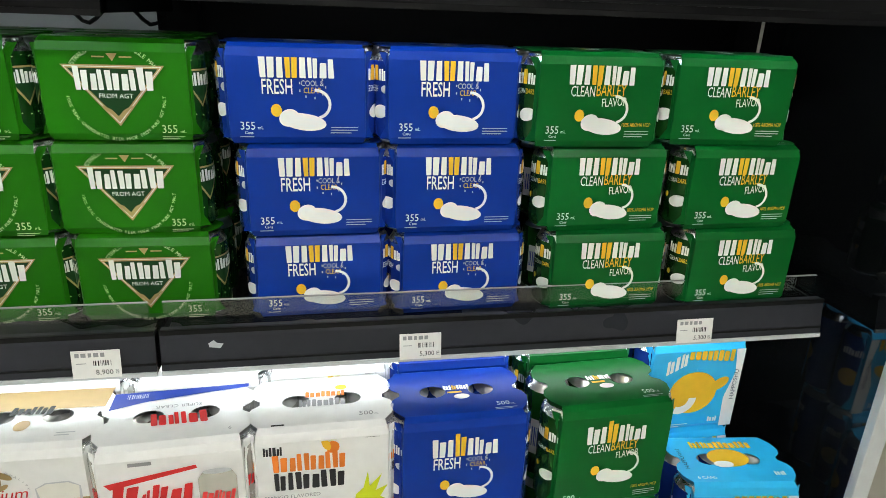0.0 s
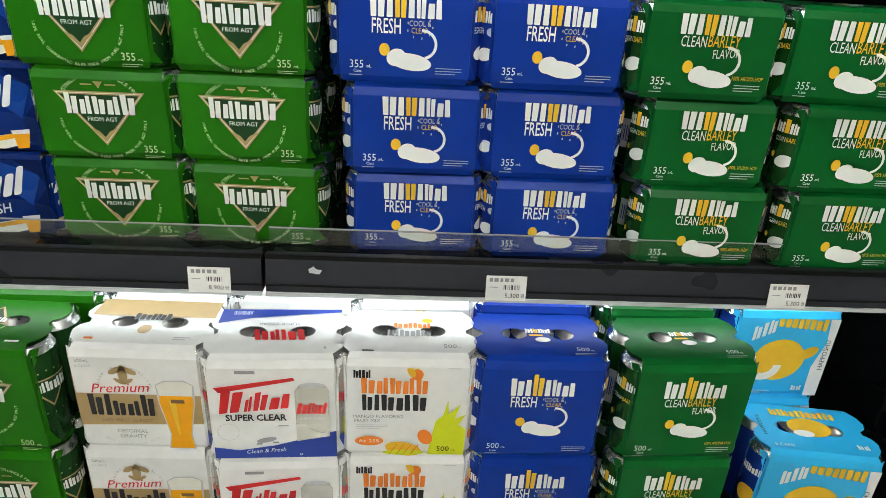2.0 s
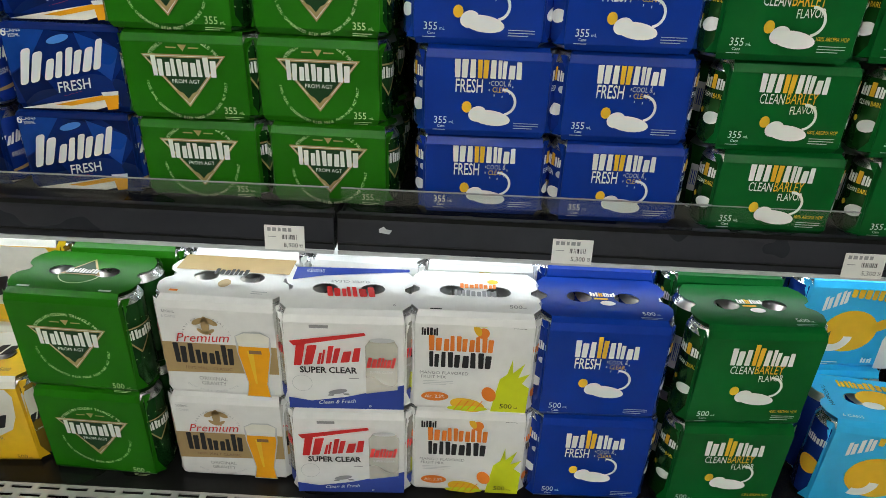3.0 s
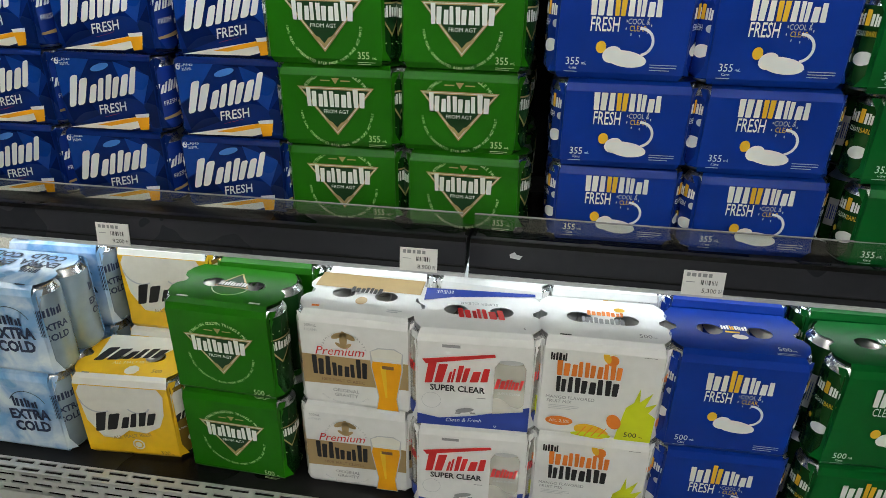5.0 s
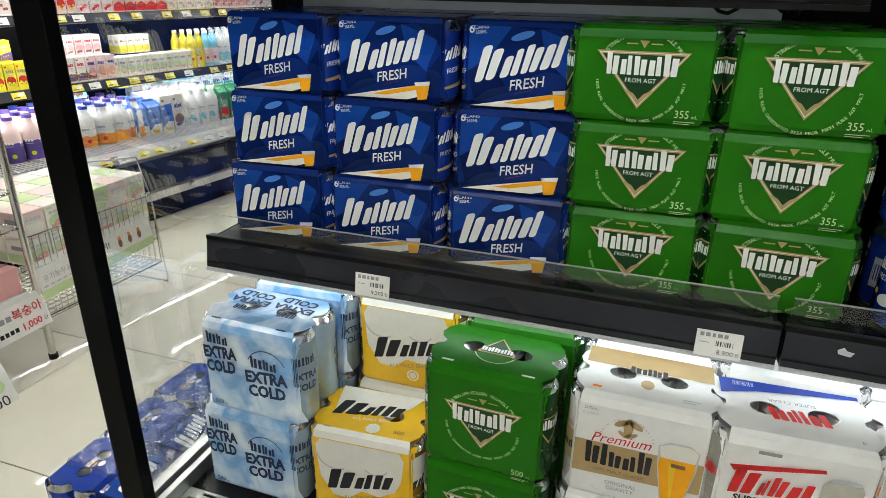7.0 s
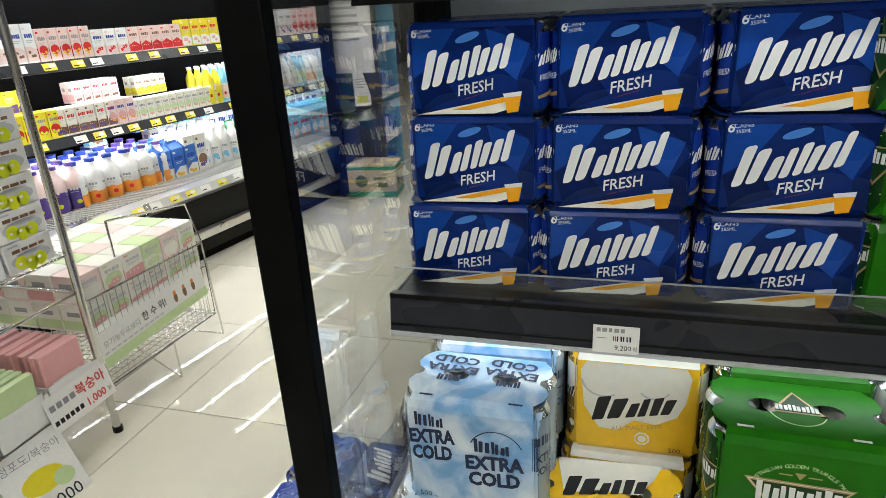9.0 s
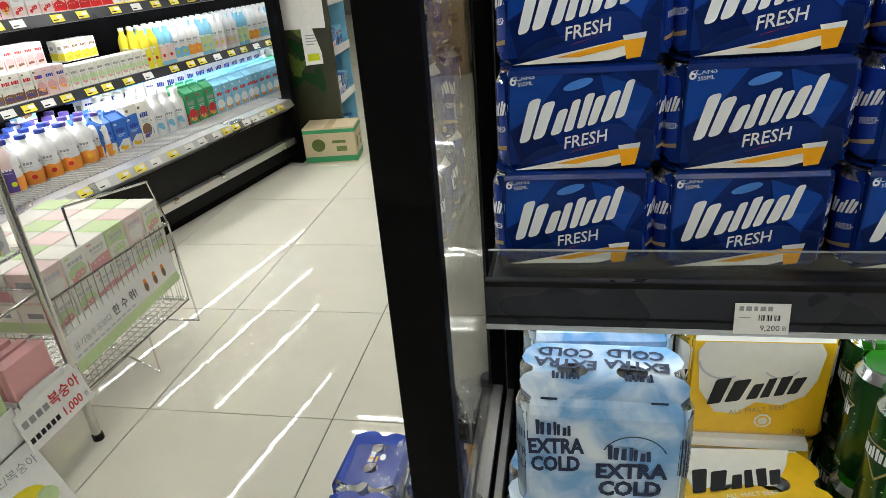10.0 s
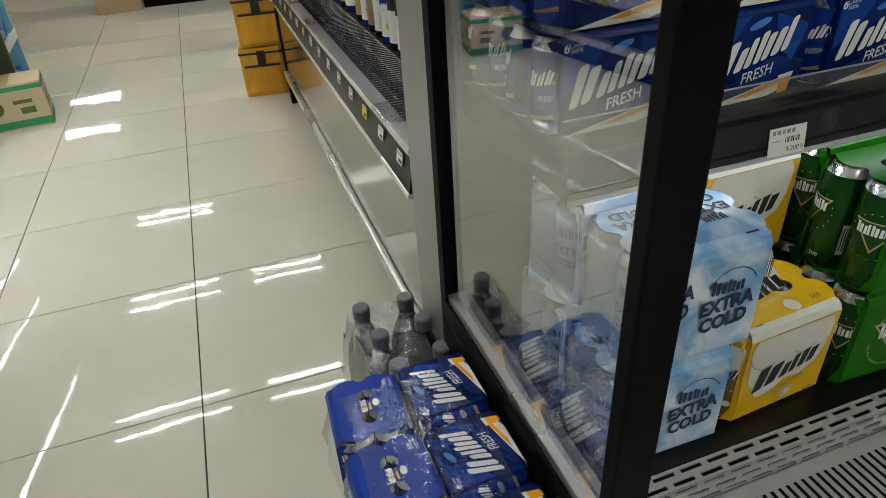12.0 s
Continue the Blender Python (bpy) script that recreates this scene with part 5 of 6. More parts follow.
def small_bottle(name, label, category, group, m, r, h, body, cap, band, neck=None, masters={}):
    key = (r, h, body, cap, band)
    if key in masters:
        return copy_thing(masters[key], m)
    neck = neck or r * 0.4
    ob = thing(name, label, category, group, at=m)
    part("bottle_body", bottle_geo(r, h, neck, body), ob, smooth=True)
    part("cap", Geo().lathe([(neck * 1.15, h * 0.93), (neck * 1.15, h), (neck * 0.9, h * 1.005)], cap, n=12), ob, smooth=True)
    part("label_band", Geo().lathe([(r * 1.01, h * 0.10), (r * 1.01, h * (0.34 if body == "milk" else 0.5))], band, n=14), ob, smooth=True)
    if band not in ("gold_ink", "can_green") and body != "bottle_dark":
        style = random.Random(f"{body}{cap}{band}{h:.3f}")
        spot = style.choice(("orange", "red_ink", "lime_ink", "yellow_ink", "sky"))
        wide = Print()
        for turn in range(4):
            x0 = (turn - 1.5) * r * 1.5
            wide.shape(band if band != "milk" else "sky", ellipse(x0, h * 0.30, r * 0.42, h * 0.07, 12), lift=1, role="art").shape(spot, ellipse(x0 + r * 0.25, h * 0.24, r * 0.26, h * 0.045, 10), lift=2, role="art")
            for n in range(3):
                wide.bar("grey_ink" if body == "milk" else "ink_white", x0 + (n - 1) * r * 0.3, h * 0.50, r * 0.22, h * 0.045, lift=1)
            wide.bar("light_ink", x0, h * 0.44, r * 0.8, h * 0.012, lift=1)
        tagged(part("label_print", wide.wrap(Geo(), r * 1.012), ob), kind="stuff")
    masters[key] = ob
    return ob


rng = random.Random(21)
for i in range(24):
    y = 1.62 + i * 0.092
    for row in range(2):
        if rng.random() < 0.9:
            k = rng.choice((("bottle_dark", "alu", "gold_ink"), ("bottle_dark", "yellow_ink", "white"), ("can_blue", "alu", "ink_white"), ("bottle_dark", "red_ink", "cream_card")))
            small_bottle("beer_bottle", "glass beer bottle standing in the aisle cooler", "bottle", "bottles in the aisle cooler", pose(-0.735 + row * 0.09, y, 0.606, 0, 0, rng.uniform(0, 360)), 0.031, 0.25, *k)
for z in (1.05, 1.45):
    for i in range(24):
        k = rng.choice((("bottle_dark", "alu", "gold_ink"), ("can_green", "alu", "white"), ("can_blue", "alu", "ink_white")))
        small_bottle("beer_bottle", "glass beer bottle standing in the aisle cooler", "bottle", "bottles in the aisle cooler", pose(-0.56, 1.62 + i * 0.092, z, 0, 0, rng.uniform(0, 360)), 0.031, 0.25, *k)

# ---- yellow delivery bags and cans at the end of the aisle cooler ----
for i in range(3):
    ob = thing("delivery_bag", "yellow tarpaulin delivery bag with black straps, stacked on the floor", "bag", "stacked delivery bags", at=pose(-1.055 + 0.012 * i, 4.235, 0.272 * i, 0, 0, -7 + 3 * i))
    part("bag_body", Geo().box(-0.115, 0.115, -0.14, 0.14, 0.0, 0.266, "bag_yellow", cut=0.012), ob, bevel=0.012, smooth=True)
    part("top_seam", Geo().box(-0.119, 0.119, -0.144, 0.144, 0.232, 0.242, "strap", cut=0.012), ob)
    part("buckle_strap", Geo().box(-0.022, 0.022, -0.149, -0.138, 0.175, 0.250, "strap"), ob, bevel=0.003)
    part("pocket", Geo().box(-0.095, 0.095, -0.150, -0.138, 0.02, 0.165, "bag_yellow", cut=0.004), ob, bevel=0.004)
    part("pocket_edge", Geo().box(-0.097, 0.097, -0.153, -0.138, 0.165, 0.175, "strap"), ob)
    for sx in (-0.05, 0.0, 0.05):
        part("pleat", Geo().box(sx - 0.003, sx + 0.003, -0.154, -0.149, 0.03, 0.16, "bag_yellow"), ob)
for x, y in ((-0.902, 3.990), (-0.858, 4.050)):
    small_bottle("drink_can", "gold and green drink can on the floor", "can", "cans on the floor", pose(x, y, 0), 0.033, 0.165, "can_gold", "alu", "can_green", neck=0.026)

# ---- dairy cooler across the aisle ----
DM = pose(-2.72, 3.55, 0, 0, 0, -10)
S0, S1 = -3.2, 0.66
dairy = thing("dairy_cooler", "long black open dairy cooler with lit shelves of cartons and bottles", "cooler", at=DM)
part("base_body", Geo().box(-0.85, -0.02, S0, S1, 0.05, 0.36, "black_plastic"), dairy, bevel=0.006)
part("plinth", Geo().box(-0.80, -0.05, S0, S1, 0.0, 0.05, "black_metal"), dairy)
part("bumper", Geo().box(-0.02, 0.022, S0, S1, 0.135, 0.180, "steel"), dairy, bevel=0.008)
ring = [(-0.02, 0.345), (0.052, 0.385), (0.030, 0.425), (-0.06, 0.425)]
part("price_rail", Geo().add([(a, S0, b) for a, b in ring] + [(a, S1, b) for a, b in ring], [(0, 1, 2, 3), (7, 6, 5, 4), (0, 4, 5, 1), (1, 5, 6, 2), (2, 6, 7, 3), (3, 7, 4, 0)], "steel"), dairy)
part("deck", Geo().box(-0.80, -0.06, S0, S1, 0.36, 0.405, "black_plastic"), dairy)
mesh_bars = Geo()
k = 0
while S0 + k * 0.022 < S1:
    mesh_bars.box(-0.215, -0.055, S0 + k * 0.022, S0 + k * 0.022 + 0.007, 0.425, 0.430, "grille")
    k += 1
for j in range(6):
    mesh_bars.box(-0.215 + j * 0.031, -0.209 + j * 0.031, S0, S1, 0.419, 0.425, "grille")
tagged(part("deck_grille", mesh_bars, dairy), "pale perforated air grille", kind="stuff")
part("back_panel", Geo().box(-0.86, -0.82, S0, S1, 0.36, 2.0, "black_metal"), dairy)
part("canopy", Geo().box(-0.86, -0.22, S0, S1, 2.0, 2.25, "black_metal"), dairy)
part("end_panel", Geo().box(-0.87, 0.04, S1, S1 + 0.05, 0.0, 2.25, "black_metal"), dairy, bevel=0.004)
part("end_mirror", Geo().box(-0.815, -0.03, S1 - 0.006, S1 - 0.001, 0.43, 1.98, "mirror"), dairy, "mirror-finish inner end panel")
SH = (0.745, 1.085, 1.425)
for z in SH:
    part("shelf_board", Geo().box(-0.80, -0.31, S0, S1 - 0.007, z - 0.025, z, "back_white"), dairy)
    ring = [(-0.318, z - 0.045), (-0.285, z - 0.040), (-0.305, z + 0.006), (-0.318, z + 0.006)]
    part("shelf_lip", Geo().add([(a, S0, b) for a, b in ring] + [(a, S1, b) for a, b in ring], [(0, 1, 2, 3), (7, 6, 5, 4), (0, 4, 5, 1), (1, 5, 6, 2), (2, 6, 7, 3), (3, 7, 4, 0)], "lip_grey"), dairy, "grey price channel")
    part("lamp_strip", Geo().box(-0.340, -0.330, S0 + 0.02, S1 - 0.02, z - 0.040, z - 0.028, "led_dairy"), dairy, "lit white strip under the shelf")
part("lamp_strip", Geo().box(-0.26, -0.248, S0 + 0.02, S1 - 0.02, 1.985, 2.0, "led_dairy"), dairy, "lit white strip under the canopy")

label_masters = {}


def rail_label(m, key):
    if key in label_masters:
        return copy_thing(label_masters[key], m)
    ob = thing("shelf_label", "yellow price label in the dairy cooler rail" if key == "tag_yellow" else "white price label in the dairy cooler rail", "price label", "labels in the dairy rails", at=m)
    part("card", Geo().box(-0.032, 0.032, -0.017, 0.017, 0, 0.001, key), ob)
    part("print", Print().bar("tag_white", 0.012, 0.004, 0.030, 0.014).bar("black_ink", -0.012, -0.008, 0.028, 0.005).lay(Geo(), pose(0, 0, 0.0006)), ob)
    label_masters[key] = ob
    return ob


rng = random.Random(33)
s = -1.75
while s < S1 - 0.05:
    rail_label(DM @ pose(0.0425, s, 0.406, 61, 0, 90), "tag_yellow" if rng.random() < 0.62 else "tag_white")
    s += rng.choice((0.085, 0.10, 0.12))
for z in SH:
    s = -1.75
    while s < S1 - 0.05:
        rail_label(DM @ pose(-0.292, s, z - 0.017, 67, 0, 90), "tag_yellow" if rng.random() < 0.75 else "tag_white")
        s += rng.choice((0.10, 0.14, 0.20))

carton_masters = {}


def carton(m, w, d, h, body, art, gable=False, label="small printed drink carton on a dairy cooler shelf", group="cartons in the dairy cooler"):
    """A drink carton; local -y is its front. Width w along x."""
    key = (w, d, h, body, art, gable, label)
    if key in carton_masters:
        return copy_thing(carton_masters[key], m)
    ob = thing("drink_carton", label, "carton", group, at=m)
    hb = h * (0.82 if gable else 1.0)
    part("carton_body", Geo().box(-w / 2, w / 2, -d / 2, d / 2, 0, hb, body), ob, bevel=min(w, d) * 0.04)
    if gable:
        part("gable", Geo().add([(-w / 2, -d / 2, hb), (w / 2, -d / 2, hb), (w / 2, d / 2, hb), (-w / 2, d / 2, hb), (-w / 2, 0, h * 0.95), (w / 2, 0, h * 0.95), (-w / 2, 0, h), (w / 2, 0, h)], [(0, 1, 5, 4), (2, 3, 4, 5), (0, 4, 3), (1, 2, 5), (4, 5, 7, 6)], body), ob)
    p = Print()
    style = random.Random(f"{w:.3f}{h:.3f}{body}{art}")
    pale = "multipack" in label
    spot = style.choice(("pale_pink", "pale_green", "pink", "cream_card")) if pale else style.choice(("orange", "red_ink", "lime_ink", "yellow_ink", "purple", "pink", "brown_print"))
    if style.random() < 0.5:
        p.shape(art, [(-w * 0.49, hb * 0.06), (w * 0.49, hb * 0.06), (w * 0.49, hb * style.uniform(0.3, 0.5)), (0, hb * style.uniform(0.36, 0.46)), (-w * 0.49, hb * style.uniform(0.2, 0.45))])
    else:
        p.shape(art, ellipse(0, hb * 0.36, w * 0.42, min(w * 0.42, hb * 0.26), 18))
    for n in range(3):
        p.shape(spot, ellipse(w * (-0.22 + 0.2 * n), hb * style.uniform(0.16, 0.30), w * 0.13, w * 0.13, 10), lift=1).shape("ink_white", ellipse(w * (-0.25 + 0.2 * n), hb * 0.27, w * 0.04, w * 0.03, 6), lift=2)
    tone = "light_ink" if pale else style.choice(("grey_ink", "brown_print", "red_ink", "navy_ink"))
    for n, wd in enumerate((0.16, 0.13, 0.17, 0.12)):
        p.bar(tone, w * (-0.27 + 0.18 * n), hb * 0.70, w * wd, hb * style.uniform(0.09, 0.13), lift=1)
    p.bar("light_ink", 0, hb * 0.58, w * 0.6, hb * 0.025).bar("light_ink", -w * 0.06, hb * 0.535, w * 0.45, hb * 0.02).bar(art, -w * 0.3, hb * 0.88, w * 0.22, hb * 0.06)
    tagged(part("front_print", p.lay(Geo(), pose(0, -d / 2, 0, 90, 0, 0)), ob), kind="stuff")
    q = Print().bar(art, 0, hb * 0.26, d * 0.98, hb * 0.34).bar("grey_ink", 0, hb * 0.66, d * 0.5, hb * 0.16)
    part("side_print", q.lay(Geo(), pose(-w / 2, 0, 0, 90, 0, -90)), ob)
    carton_masters[key] = ob
    return ob


def dairy_row(s0, s1, x, z, step, make, depth_rows=2, dx=0.09):
    s = s0
    while s < s1:
        for r in range(depth_rows):
            make(DM @ pose(x - r * dx, s + step / 2, z, 0, 0, 90 + rng.uniform(-3, 3)))
        s += step


def milk_bottle(m, cap="milk", band="milk", body="milk", r=0.042, h=0.24):
    small_bottle("milk_bottle", "white plastic dairy bottle in the dairy cooler", "bottle", "bottles in the dairy cooler", m, r, h, body, cap, band, neck=0.019)


DK = 0.405
front = -0.265
dairy_row(-1.75, -1.10, front, DK, 0.092, lambda m: small_bottle("juice_bottle", "purple grape juice bottle with a dark cap", "bottle", "bottles in the dairy cooler", m, 0.043, 0.24, "pale_pink", "purple", "purple", neck=0.02), 3, 0.095)
dairy_row(-1.10, -0.80, front, DK, 0.095, lambda m: small_bottle("juice_bottle", "white fruit juice bottle with a navy cap", "bottle", "bottles in the dairy cooler", m, 0.044, 0.235, "milk", "navy_ink", "orange", neck=0.02), 4, 0.096)
dairy_row(-0.80, -0.60, front, DK, 0.095, lambda m: small_bottle("juice_bottle", "orange juice bottle with a purple cap", "bottle", "bottles in the dairy cooler", m, 0.044, 0.235, "milk", "purple", "orange", neck=0.02), 4, 0.096)
dairy_row(-0.60, -0.42, front, DK, 0.088, lambda m: carton(m, 0.078, 0.078, 0.215, "blue_carton", "cream_card", True, "blue milk carton in the dairy cooler"), 3, 0.09)
dairy_row(-0.42, -0.28, front, DK, 0.082, lambda m: carton(m, 0.075, 0.075, 0.225, "cream_card", "brown_print", False, "cream grain milk carton in the dairy cooler"), 3, 0.09)
dairy_row(-0.28, 0.02, front, DK, 0.078, lambda m: milk_bottle(m, r=0.037, h=0.235), 5, 0.08)
dairy_row(0.02, 0.20, front, DK, 0.085, lambda m: carton(m, 0.074, 0.074, 0.23, "box_green", "red_ink", True, "green and red milk carton in the dairy cooler"), 2, 0.09)
dairy_row(0.20, 0.60, front, DK, 0.078, lambda m: carton(m, 0.072, 0.072, 0.22, "sky", "ink_white", True, "sky blue milk carton in the dairy cooler"), 3, 0.085)
# second tier behind on the deck
for s in (-0.38, -0.30, -0.06, 0.02, 0.10):
    carton(DM @ pose(-0.62, s, DK + 0.236, 0, 0, 90), 0.075, 0.075, 0.10, "blue_carton" if s < -0.2 else "sky", "lemon", False, "blue boxed cheese in the dairy cooler")
carton(DM @ pose(-0.50, -0.74, DK + 0.236, 0, 0, 90), 0.10, 0.05, 0.13, "white", "sky", False, "white upright promotion card box in the dairy cooler")
# first shelf
z1 = SH[0] + 0.001
for a, b, body, art in ((-1.75, -1.50, "cream_card", "purple"), (-1.50, -1.28, "lemon", "purple"), (-1.28, -1.02, "lemon", "red_ink"), (-1.02, -0.86, "cream_card", "brown_print"), (-0.86, -0.74, "cream_card", "brown_print"), (-0.74, -0.6, "pale_pink", "pink")):
    dairy_row(a, b, -0.375, z1, 0.058, lambda m, body=body, art=art: carton(m, 0.053, 0.046, 0.127, body, art), 2, 0.05)
dairy_row(-0.60, -0.02, -0.375, z1, 0.052, lambda m: carton(m, 0.047, 0.042, 0.105, "cream_card", "pale_green"), 2, 0.05)
dairy_row(-0.84, -0.60, -0.45, z1 + 0.128, 0.052, lambda m: carton(m, 0.047, 0.042, 0.100, "pale_pink", "pink"), 2, 0.05)
dairy_row(-0.44, -0.26, -0.50, z1 + 0.107, 0.052, lambda m: carton(m, 0.047, 0.042, 0.100, "cream_card", "lemon"), 2, 0.05)
pouch_kinds = (("lemon", "lemon"), ("sky", "pale_pink"), ("milk", "sky"), ("milk", "orange"), ("sky", "pale_green"), ("milk", "pale_pink"))
s = -0.02
i = 0
while s < 0.62:
    body, band = pouch_kinds[(i // 2) % 6]
    for r in range(3):
        small_bottle("yogurt_bottle", "white-capped colourful yogurt bottle on a dairy shelf", "bottle", "bottles in the dairy cooler", DM @ pose(-0.37 - r * 0.07, s, z1), 0.028, 0.215, body, "milk", band, neck=0.013)
    s += 0.058
    i += 1
dairy_row(-1.70, -1.10, -0.45, z1 + 0.128, 0.058, lambda m: carton(m, 0.053, 0.046, 0.100, "lemon", "purple"), 1, 0.05)
# tall boxed milk at the back of the deck
dairy_row(-0.30, 0.60, -0.66, DK, 0.09, lambda m: carton(m, 0.082, 0.075, 0.33, "white", "sky", True, "white and sky blue milk carton deep in the dairy cooler"), 1, 0.09)
# upper shelves
for z, seed in ((SH[1] + 0.001, 1), (SH[2] + 0.001, 2)):
    r2 = random.Random(seed)
    s = -1.75
    while s < 0.6:
        body, art = r2.choice((("lemon", "brown_print"), ("white", "light_ink"), ("white", "pale_pink"), ("pale_pink", "red_ink"), ("sky", "ink_white"), ("lemon", "white"), ("cream_card", "pink")))
        run = r2.choice((3, 4, 5))
        w = r2.choice((0.055, 0.065, 0.07))
        h = r2.choice((0.125, 0.145, 0.17))
        for q in range(run):
            for d in range(1):
                carton(DM @ pose(-0.38 - d * 0.075, s + w / 2, z, 0, 0, 90 + r2.uniform(-3, 3)), w - 0.004, 0.055, h, body, art)
            s += w
            if s > 0.6:
                break

# ---- wire basket rack with boxed drinks ----
rack = thing("wire_rack", "chromed wire basket rack standing on the floor", "rack")
RX, RY0, RY1 = -2.205, 1.585, 2.16


def wires(pts, r=0.0022):
    g = Geo()
    for a, b in pts:
        g.rod(a, b, r, "wire", 6)
    return g


for x, y in ((RX, RY0), (RX - 0.46, RY0), (RX, 1.12), (RX - 0.46, 1.12)):
    part("post", Geo().rod((x, y, 0.012), (x, y, 1.45), 0.0125, "wire", 12), rack, smooth=True)
    part("foot", Geo().rod((x, y, 0), (x, y, 0.02), 0.016, "black_plastic", 10), rack)
# side basket reaching past the post
seg = []
for z, r in ((0.16, 0), (0.46, 0)):
    seg += [((RX, RY0, z), (RX, RY1, z - 0.02)), ((RX, RY1, z - 0.02), (RX - 0.42, RY1, z - 0.02)), ((RX - 0.42, RY1, z - 0.02), (RX - 0.42, RY0, z))]
part("basket_rim", wires(seg, 0.004), rack)
fine_w = []
for i in range(23):
    y = RY0 + (RY1 - RY0) * i / 22
    fine_w += [((RX, y, 0.15), (RX, y, 0.455)), ((RX, y, 0.15), (RX - 0.42, y, 0.15)), ((RX - 0.42, y, 0.15), (RX - 0.42, y, 0.45))]
for i in range(15):
    x = RX - 0.42 * i / 14
    fine_w += [((x, RY1, 0.14), (x, RY1, 0.44)), ((x, RY0, 0.15), (x, RY1, 0.14))]
for i in range(12):
    fine_w += [((RX, RY0 + 0.048 * i, 0.345), (RX - 0.42, RY0 + 0.048 * i, 0.345))]
for z in (0.25, 0.345):
    fine_w += [((RX, RY0, z), (RX, RY1, z))]
tagged(part("wire_mesh", wires(fine_w, 0.0017), rack), "fine chromed basket wires", kind="stuff")
hoop = [((RX - 0.02, RY0 + 0.18, 0.46), (RX - 0.02, RY0 + 0.18, 0.66)), ((RX - 0.02, RY0 + 0.18, 0.66), (RX - 0.02, RY1 - 0.02, 0.60)), ((RX - 0.02, RY1 - 0.02, 0.60), (RX, RY1, 0.45))]
part("hoop", wires(hoop, 0.004), rack)
part("leg_stay", wires([((RX, 1.91, 0.15), (RX, 1.91, 0.0)), ((RX - 0.25, 1.91, 0.15), (RX, 1.91, 0.0))], 0.0035), rack)
part("end_stay", wires([((RX + 0.02, RY1, 0.05), (RX, RY1, 0.45)), ((RX - 0.42, RY1, 0.05), (RX + 0.02, RY1, 0.05))], 0.0035), rack)
trays = []
for z in (0.18, 0.50, 0.62):
    trays += [((RX, RY0, z), (RX, 0.95, z)), ((RX - 0.46, RY0, z), (RX - 0.46, 0.95, z)), ((RX, RY0, z), (RX - 0.46, RY0, z))]
part("shelf_rim", wires(trays, 0.0045), rack)
shelf_w = []
for z in (0.18, 0.62):
    for i in range(22):
        shelf_w.append(((RX, 0.95 + 0.0295 * i, z), (RX - 0.46, 0.95 + 0.0295 * i, z)))
tagged(part("shelf_mesh", wires(shelf_w, 0.0016), rack), "fine chromed shelf wires", kind="stuff")
# green banner hung on the basket
banner = thing("basket_banner", "white and lime green paper banner hung on the wire basket", "banner", at=pose(RX + 0.006, 1.86, 0.30, 84, -2, 90))
part("sheet", Geo().box(-0.265, 0.265, -0.065, 0.075, 0, 0.001, "tag_white"), banner)
bp = Print().bar("pale_green", 0, -0.048, 0.53, 0.034)
bp.words("grey_ink", "유기농우유보다", -0.165, 0.006, 0.026).words("black_ink", "한 수 위!", -0.010, 0.010, 0.034, bold=0.0006)
for i in range(11):
    bp.bar("light_ink", -0.245 + i * 0.026, -0.020, 0.018, 0.006)
for i in range(3):
    bp.shape("brown_print", ellipse(0.10 + i * 0.05, 0.0, 0.010, 0.018, 12)).shape("orange_ink", ellipse(0.10 + i * 0.05, 0.020, 0.008, 0.008, 10), lift=1)
part("print", bp.lay(Geo(), pose(0, 0, 0.001)), banner)
# multipacks in the basket
rng = random.Random(8)
for ix in range(4):
    for iy in range(6):
        for layer in range(4):
            if layer < 2:
                continue
            body, art = (("cream_card", "pale_green"), ("cream_card", "pink"), ("pale_green", "cream_card"), ("pale_pink", "cream_card"))[(ix * 2 + iy + layer) % 4 if layer == 3 else (iy // 2 + layer) % 2]
            carton(pose(RX - 0.060 - ix * 0.104, RY0 + 0.055 + iy * 0.0925, 0.158 + layer * 0.0955, 0, 0, 90), 0.088, 0.099, 0.094, body, art, False, "boxed drink multipack in the wire basket", "multipacks in the basket")
